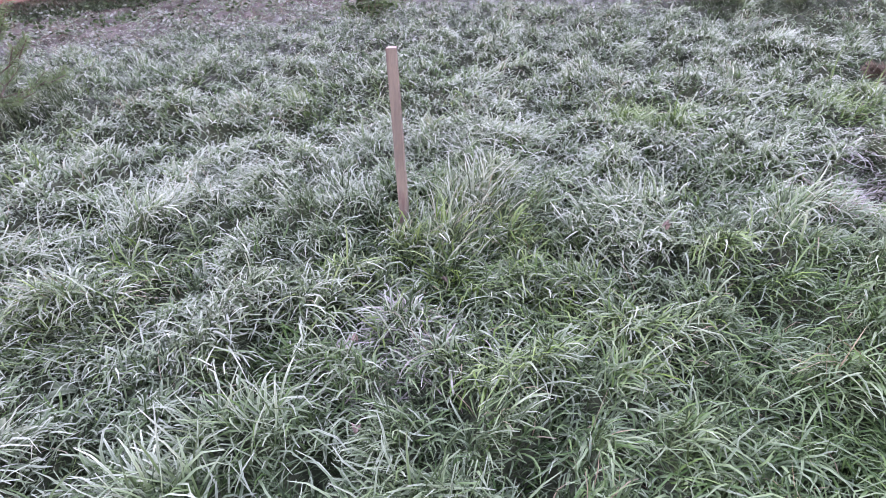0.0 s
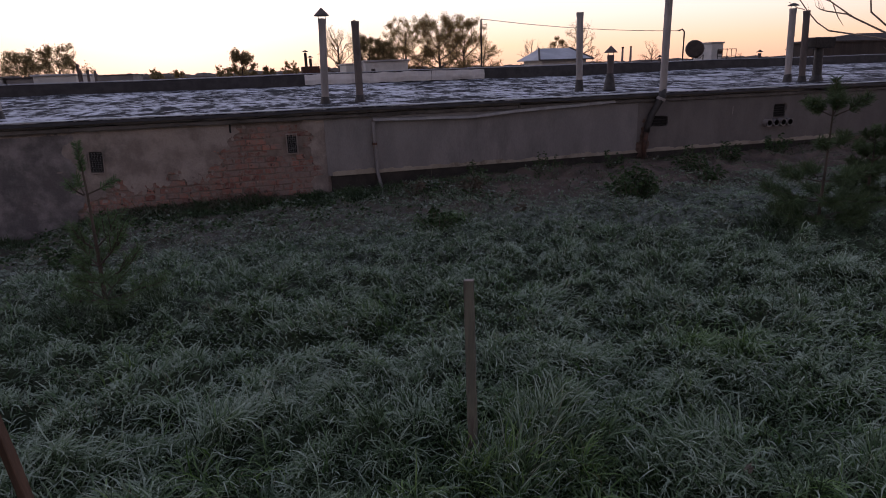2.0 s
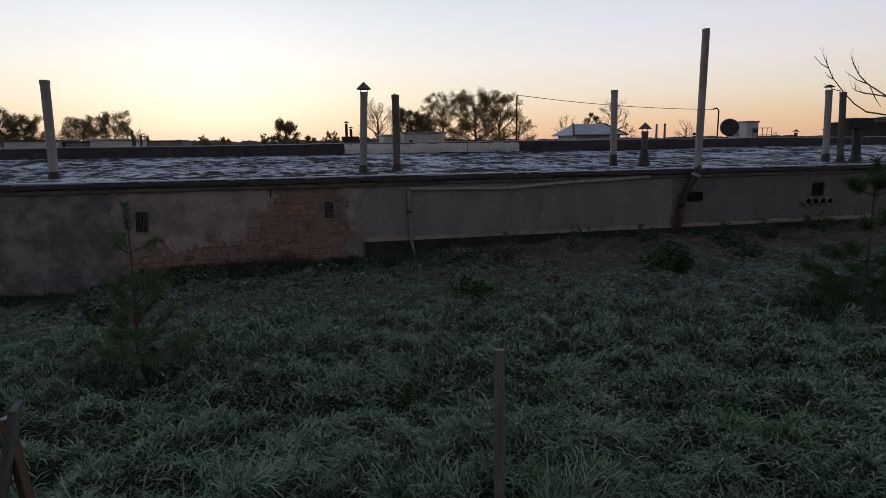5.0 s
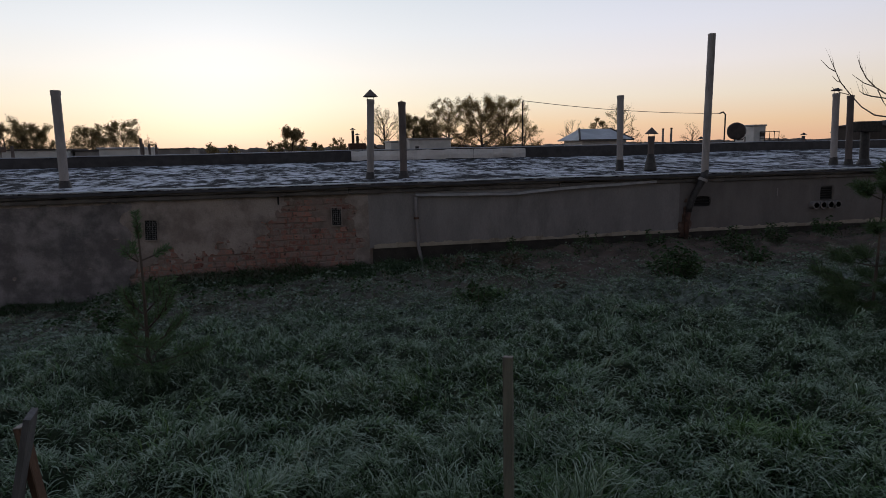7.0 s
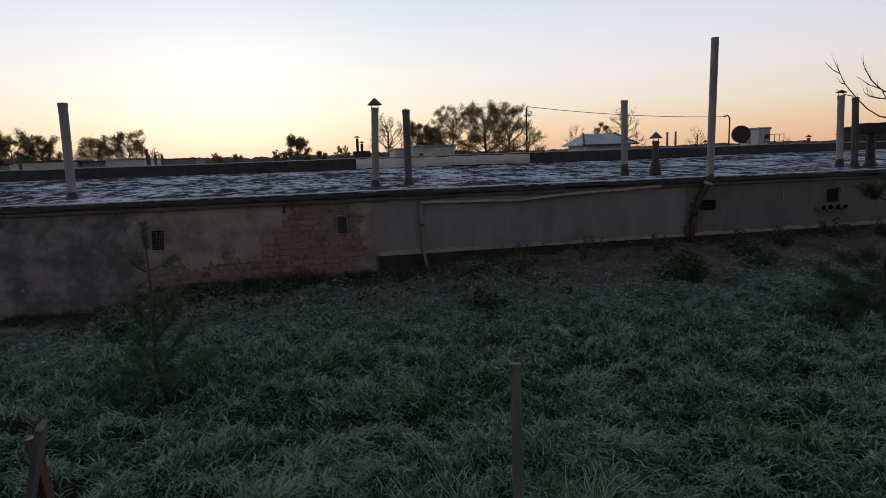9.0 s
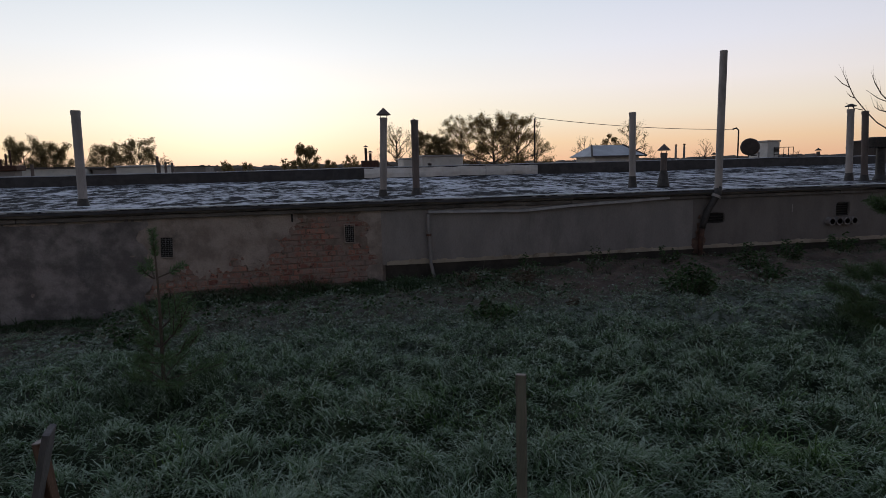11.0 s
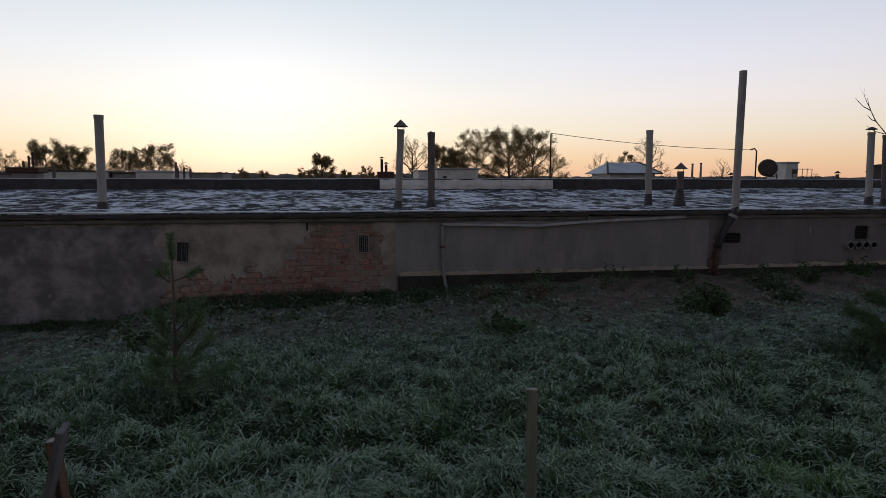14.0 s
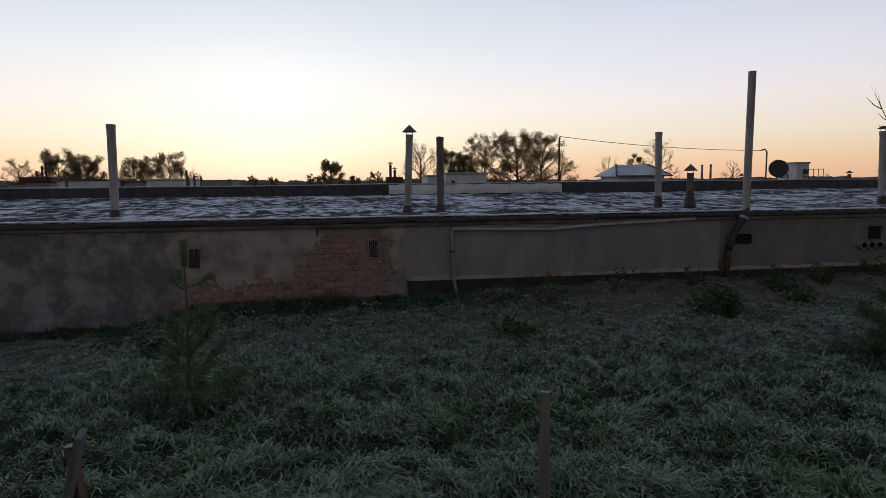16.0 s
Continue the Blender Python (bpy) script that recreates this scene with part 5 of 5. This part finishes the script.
def bare_tree():
    """Leafless tree at the end of the wall; its twigs reach over the roof."""
    r = random.Random(77)
    x, y = BARE
    z0 = float(ground_z(x, y))
    e = thing("bare_tree", (x, y, z0), "leafless grey tree with thin arching twigs over the roof", "tree")
    bm = bmesh.new()
    trunk = [(0.06, 0, -0.1), (0.02, 0, 0.3), (0.03, 0.03, 0.8), (-0.02, 0.1, 1.3), (0.05, 0.2, 1.7)]
    tube(bm, trunk, [0.13, 0.085, 0.075, 0.065, 0.05], 10)

    def twig(p, d, ln, rad, level):
        pts, q, v = [p], Vector(p), Vector(d).normalized()
        for _ in range(5):
            v = (v + Vector((r.uniform(-0.16, 0.12), r.uniform(-0.15, 0.15), r.uniform(0.0, 0.2)))).normalized()
            q = q + v * ln / 5
            pts.append(q.copy())
        tube(bm, pts, [rad * (1 - 0.15 * i) for i in range(6)], 5 if level == 0 else 4, False)
        if level < 2:
            for i in (1, 2, 3, 4):
                nv = (v + Vector((r.uniform(-0.8, 0.5), r.uniform(-0.6, 0.6), r.uniform(-0.1, 0.9)))).normalized()
                twig(pts[i], nv, ln * r.uniform(0.35, 0.6), rad * 0.55, level + 1)
    fork = Vector(trunk[-1])
    for limb, twigs in BOUGHS:
        pts = [fork - Vector((0, 0, 0.15))] + [Vector(p) - Vector((x, y, z0)) for p in limb]
        n = len(pts) - 1
        tube(bm, pts, [0.0115 * (1 - i / n) ** 0.8 + 0.0038 for i in range(n + 1)], 6, False)
        for a, b in twigs:
            a, b = Vector(a) - Vector((x, y, z0)), Vector(b) - Vector((x, y, z0))
            tube(bm, [a, a.lerp(b, 0.5) - Vector((0, 0, 0.03)), b], [0.009, 0.007, 0.003], 5, False)
        for i in range(2, n):
            for _ in range(3):
                side = (pts[i + 1] - pts[i]).normalized() + Vector((r.uniform(-0.3, 0.5), r.uniform(-0.5, 0.5), r.uniform(0.2, 0.9)))
                twig(pts[i].lerp(pts[i + 1], r.random()), side, r.uniform(0.10, 0.28), 0.0035, 2)
    for d, ln in (((0.8, 0.2, 0.8), 1.2), ((0.5, -0.4, 1), 1.0)):
        twig(fork - Vector((0, 0, 0.1)), d, ln, 0.026, 0)
    twig(Vector(trunk[3]), (-1, 0.1, 0.1), 0.5, 0.010, 1)
    part("trunk", bm, M_TWIG, e, smooth=True)


# limbs over the roof, each with its side twigs
BOUGHS = [
    ([(10.4, 9.7, 2.02), (10.1, 9.7, 2.17), (9.85, 9.7, 2.37), (9.58, 9.7, 2.62), (9.43, 9.7, 2.86), (9.32, 9.7, 3.03)],
     [((9.47, 9.7, 2.79), (9.14, 9.7, 2.99)), ((9.61, 9.7, 2.60), (9.40, 9.7, 2.72)), ((9.79, 9.7, 2.39), (9.41, 9.7, 2.52))]),
    ([(9.72, 8.6, 2.16), (9.19, 8.6, 2.41), (9.0, 8.6, 2.55), (8.87, 8.6, 2.72), (8.81, 8.6, 2.83)],
     [((9.19, 8.6, 2.41), (8.71, 8.6, 2.61)), ((9.24, 8.6, 2.37), (9.51, 8.6, 2.04))]),
    ([(9.55, 8.6, 2.22), (9.12, 8.6, 2.27), (8.98, 8.6, 2.30), (8.88, 8.6, 2.35)], []),
    ([(9.36, 8.0, 2.20), (9.24, 8.0, 2.68), (9.18, 8.0, 3.10), (9.12, 8.0, 3.66)], [((9.28, 8.0, 2.53), (8.96, 8.0, 2.93))]),
]
BARE = (9.72, 7.50)
bare_tree()

# ---- beyond the roof ----
ridge_bm = bmesh.new()
prev = None
for xx in np.arange(-420, 620, 1.6):
    hgt = (4.1 - 1.2 * float(smooth(60, 160, xx))) + 0.9 * float(waves(xx, 0.0, 101, 60, 6)) + random.uniform(-0.8, 1.0)
    ring = [ridge_bm.verts.new((xx + random.uniform(-0.5, 0.5), yy + 15 * float(waves(xx, 2.0, 102, 120, 2)), zz)) for yy, zz in ((420, -1), (424, hgt * 0.6), (430, hgt), (440, hgt * 0.9), (450, -1))]
    if prev:
        for q in range(4):
            ridge_bm.faces.new((prev[q], prev[q + 1], ring[q + 1], ring[q]))
    prev = ring
tagged(part("distant_woods", ridge_bm, M_RIDGE), "hazy brown line of far woods along the horizon", "woods", kind="stuff")


def hut(name, x0, x1, y0, depth, ztop, label, wall_m, roof_m, windows=(), pitch=0.0, over=0.15, zb=-0.5, category="building"):
    e = thing(name, ((x0 + x1) / 2, y0, zb), label, category, "buildings beyond the garages")
    w, h = (x1 - x0) / 2, ztop - zb
    part("wall", boxed((-w, 0, 0), (w, depth, h), 0.02), wall_m, e)
    bm = bmesh.new()
    if pitch:
        base = [bm.verts.new(p) for p in ((-w - over, -over, h), (w + over, -over, h), (w + over, depth + over, h), (-w - over, depth + over, h))]
        low = [bm.verts.new((v.co.x, v.co.y, h - 0.08)) for v in base]
        a, b = bm.verts.new((-w * 0.72, depth / 2, h + pitch)), bm.verts.new((w * 0.72, depth / 2, h + pitch))
        for f in ((base[0], base[1], b, a), (base[1], base[2], b), (base[2], base[3], a, b), (base[3], base[0], a), tuple(low[::-1])):
            bm.faces.new(f)
        for i in range(4):
            bm.faces.new((low[i], low[(i + 1) % 4], base[(i + 1) % 4], base[i]))
    else:
        box(bm, (-w - over, -over, h + 0.004), (w + over, depth + over, h + 0.10), 0.01)
    part("roof", bm, roof_m, e)
    if pitch and roof_m is M_FROSTROOF:
        for sx in (-1, 1):
            part("hip_edge", tube(bmesh.new(), [(sx * (w + over), -over, h), (sx * w * 0.72, depth / 2, h + pitch + 0.03)], 0.09, 6), M_FARROOF, e, "dark hip edge of the roof")
        part("eave", boxed((-w - over, -over - 0.03, h - 0.10), (w + over, -over - 0.004, h + 0.02)), M_FARROOF, e, "dark eave board")
    for cx, cz, ww, hh in windows:
        win = part("window", boxed((cx - ww / 2, -0.03, cz - hh / 2), (cx + ww / 2, -0.004, cz + hh / 2), 0.005), M_FARROOF, e)
        part("pane", boxed((cx - ww / 2 + 0.05, -0.036, cz - hh / 2 + 0.05), (cx + ww / 2 - 0.05, -0.032, cz + hh / 2 - 0.05)), M_GLASS, win)
    return e


hut("cabin", 5.87, 8.18, 34, 3, 2.039, "small whitewashed flat-roofed cabin with one window beyond the roof", M_WHITE, M_TIN, [(-0.75, 2.05, 0.22, 0.3)], over=0.08)
hut("cabin", 4.97, 6.01, 35, 2.5, 1.922, "low pale shed beside a cabin", M_WHITE, M_TIN, over=0.05)
hut("white_house", 24.59, 28.9, 52, 4, 2.071, "white house with a frosted hipped roof", M_WHITE, M_FROSTROOF, [(-1.1, 1.6, 0.35, 0.45), (0.6, 1.6, 0.5, 0.45)], pitch=1.0, over=0.45)
hut("garage_block", -17.22, -14.13, 42, 5, 1.884, "low pale garage block with doors", M_WHITE, M_FARROOF, [(-1.3, 1.2, 0.7, 0.9), (0.0, 1.2, 0.7, 0.9), (1.3, 1.2, 0.7, 0.9)], over=0.1)
hut("garage_block", -13.95, -12.50, 44, 5, 1.793, "low grey garage block", M_FARWALL, M_FARROOF, over=0.1)
hut("garage_block", -11.39, -9.29, 40, 5, 1.876, "low pale garage with a sloping frosted roof edge", M_WHITE, M_FROSTROOF, [(0.6, 1.2, 0.7, 0.9)], over=0.1)
hut("garage_block", -14.77, -11.21, 70, 6, 1.989, "far dark low building on the skyline", M_FARWALL, M_FARROOF, over=0.1)
hut("garage_block", -21.74, -20.38, 46, 5, 1.722, "low dark garage block", M_FARWALL, M_FARROOF, over=0.1)
hut("long_barn", 31.3, 60.0, 30, 1.5, 2.42, "long dark brown barn with a low sloping roof", M_BARN, M_BARN, pitch=0.42, over=0.1)

e = thing("brick_chimney", (-8.61, 20, -0.5), "squat brick chimney with a dark overhanging slab", "chimney", "chimneys beyond the roof")
part("stack", boxed((-0.33, -0.25, 0), (0.33, 0.25, 2.18), 0.02), M_FARWALL, e)
part("slab", boxed((-0.42, -0.32, 2.182), (0.42, 0.32, 2.34), 0.02), M_RUST, e)
for dx in (-0.1, 0.05, 0.16):
    part("flue", tube(bmesh.new(), [(dx, 0, 2.3), (dx, 0, 2.62 + dx)], 0.03, 8), M_RUST, e)

e = thing("twin_flue", (2.27, 26, -0.5), "brick block with two capped iron flues", "chimney", "chimneys beyond the roof")
part("block", boxed((-0.32, -0.3, 0), (0.36, 0.3, 2.33), 0.02), M_RUST, e)
for dx, top_ in ((-0.13, 2.85), (0.05, 2.63)):
    fl = part("flue", tube(bmesh.new(), [(dx, 0, 2.2), (dx, 0, top_)], 0.055, 10), M_DARKIRON, e)
    part("cap", tube(bmesh.new(), [(dx, 0, top_ + 0.03), (dx, 0, top_ + 0.035), (dx, 0, top_ + 0.10)], [0.12, 0.12, 0.01], 12), M_DARKIRON, fl)

for px_, top_, rr, cap in ((26.64, 1.849, 0.09, 1), (28.75, 2.163, 0.08, 0), (28.60, 1.945, 0.11, 1), (20.36, 1.741, 0.08, 1), (-10.69, 1.964, 0.06, 0), (-6.09, 1.938, 0.06, 0), (-5.84, 1.959, 0.05, 0), (-5.59, 1.919, 0.05, 0), (-6.14, 2.186, 0.05, 0)):
    e = thing("small_flue", (px_, 29.0 if cap else 27.0, -0.5), "small dark flue pipe standing up beyond the roof", "flue pipe", "chimneys beyond the roof")
    part("pipe", pipe_shell(bmesh.new(), (0, 0, 0), (0, 0, top_ + 0.5), rr, 0.012, 12), M_ASB_DARK, e)
    if cap:
        part("cap", tube(bmesh.new(), [(0, 0, top_ + 0.55), (0, 0, top_ + 0.56), (0, 0, top_ + 0.68)], [rr * 2, rr * 2, 0.01], 12), M_DARKIRON, e)

for px_, top_ in ((137.86, 7.390), (141.45, 7.622)):
    e = thing("factory_stack", (px_, 220, -0.5), "tall thin factory stack far off on the skyline", "smokestack", "stacks on the skyline")
    part("shaft", tube(bmesh.new(), [(0, 0, 0), (0, 0, top_ * 0.8), (0, 0, top_ + 0.5)], [0.5, 0.38, 0.34], 10), M_FARWALL, e)
    part("rim", tube(bmesh.new(), [(0, 0, top_ + 0.2), (0, 0, top_ + 0.6)], 0.46, 10, False), M_RUST, e)

e = thing("wire_line", (9.11, 25, -0.5), "thin wire strung between two slender iron posts", "wire")
za, zb_, xb = 3.444 + 0.5, 2.870 + 0.5, 18.74 - 9.11
part("post", tube(bmesh.new(), [(0, 0, 0), (0, 0, za - 0.05), (0.05, 0, za)], 0.032, 8), M_DARKIRON, e)
part("post", tube(bmesh.new(), [(xb, 0, 0), (xb, 0, zb_ - 0.05), (xb - 0.12, 0, zb_ + 0.06), (xb - 0.3, 0, zb_)], 0.032, 8), M_DARKIRON, e)
part("wire", tube(bmesh.new(), [(0.05 + (xb - 0.3) * s, 0, za + (zb_ - za) * s - 0.55 * s * (1 - s)) for s in np.linspace(0, 1, 24)], 0.012, 5), M_DARKIRON, e)

# tank, shed and railing on a neighbouring roof
ex, ez = 23.24, 2.176
e = thing("water_tank", (ex, 30, -0.5), "round dark brown tank lying on a steel cradle", "tank")
part("drum", tube(bmesh.new(), [(-0.34, -0.39, ez + 0.5), (-0.30, -0.34, ez + 0.5), (0.40, 0.46, ez + 0.5), (0.44, 0.51, ez + 0.5)], [0.40, 0.46, 0.46, 0.40], 24), M_DRUM, e)
part("cradle", tube(bmesh.new(), [(-0.36, -0.3, 0), (-0.32, -0.3, ez + 0.2), (-0.15, -0.3, ez + 0.03), (0.15, -0.3, ez + 0.03), (0.32, -0.3, ez + 0.2), (0.36, -0.3, 0)], 0.03, 6), M_DARKIRON, e)
hut("roof_shed", 25.15, 25.92, 31, 1.6, 2.450, "small pale shed with a dark window on a platform", M_WHITE, M_TIN, [(0.16, 2.50, 0.34, 0.24)], over=0.04)
e = thing("railing", (24.75, 30, 1.2), "thin steel platform railing", "railing")
for k in range(5):
    part("post", tube(bmesh.new(), [(0.3 * k, 0, 0), (0.3 * k, 0, 0.95)], 0.018, 6), M_DARKIRON, e)
for h in (0.55, 0.93):
    part("rail", tube(bmesh.new(), [(0, 0, h), (1.2, 0, h)], 0.016, 6), M_DARKIRON, e)
part("platform", boxed((-1.4, 0.05, 0.33), (1.25, 1.2, 0.40), 0.01), M_FARROOF, e)
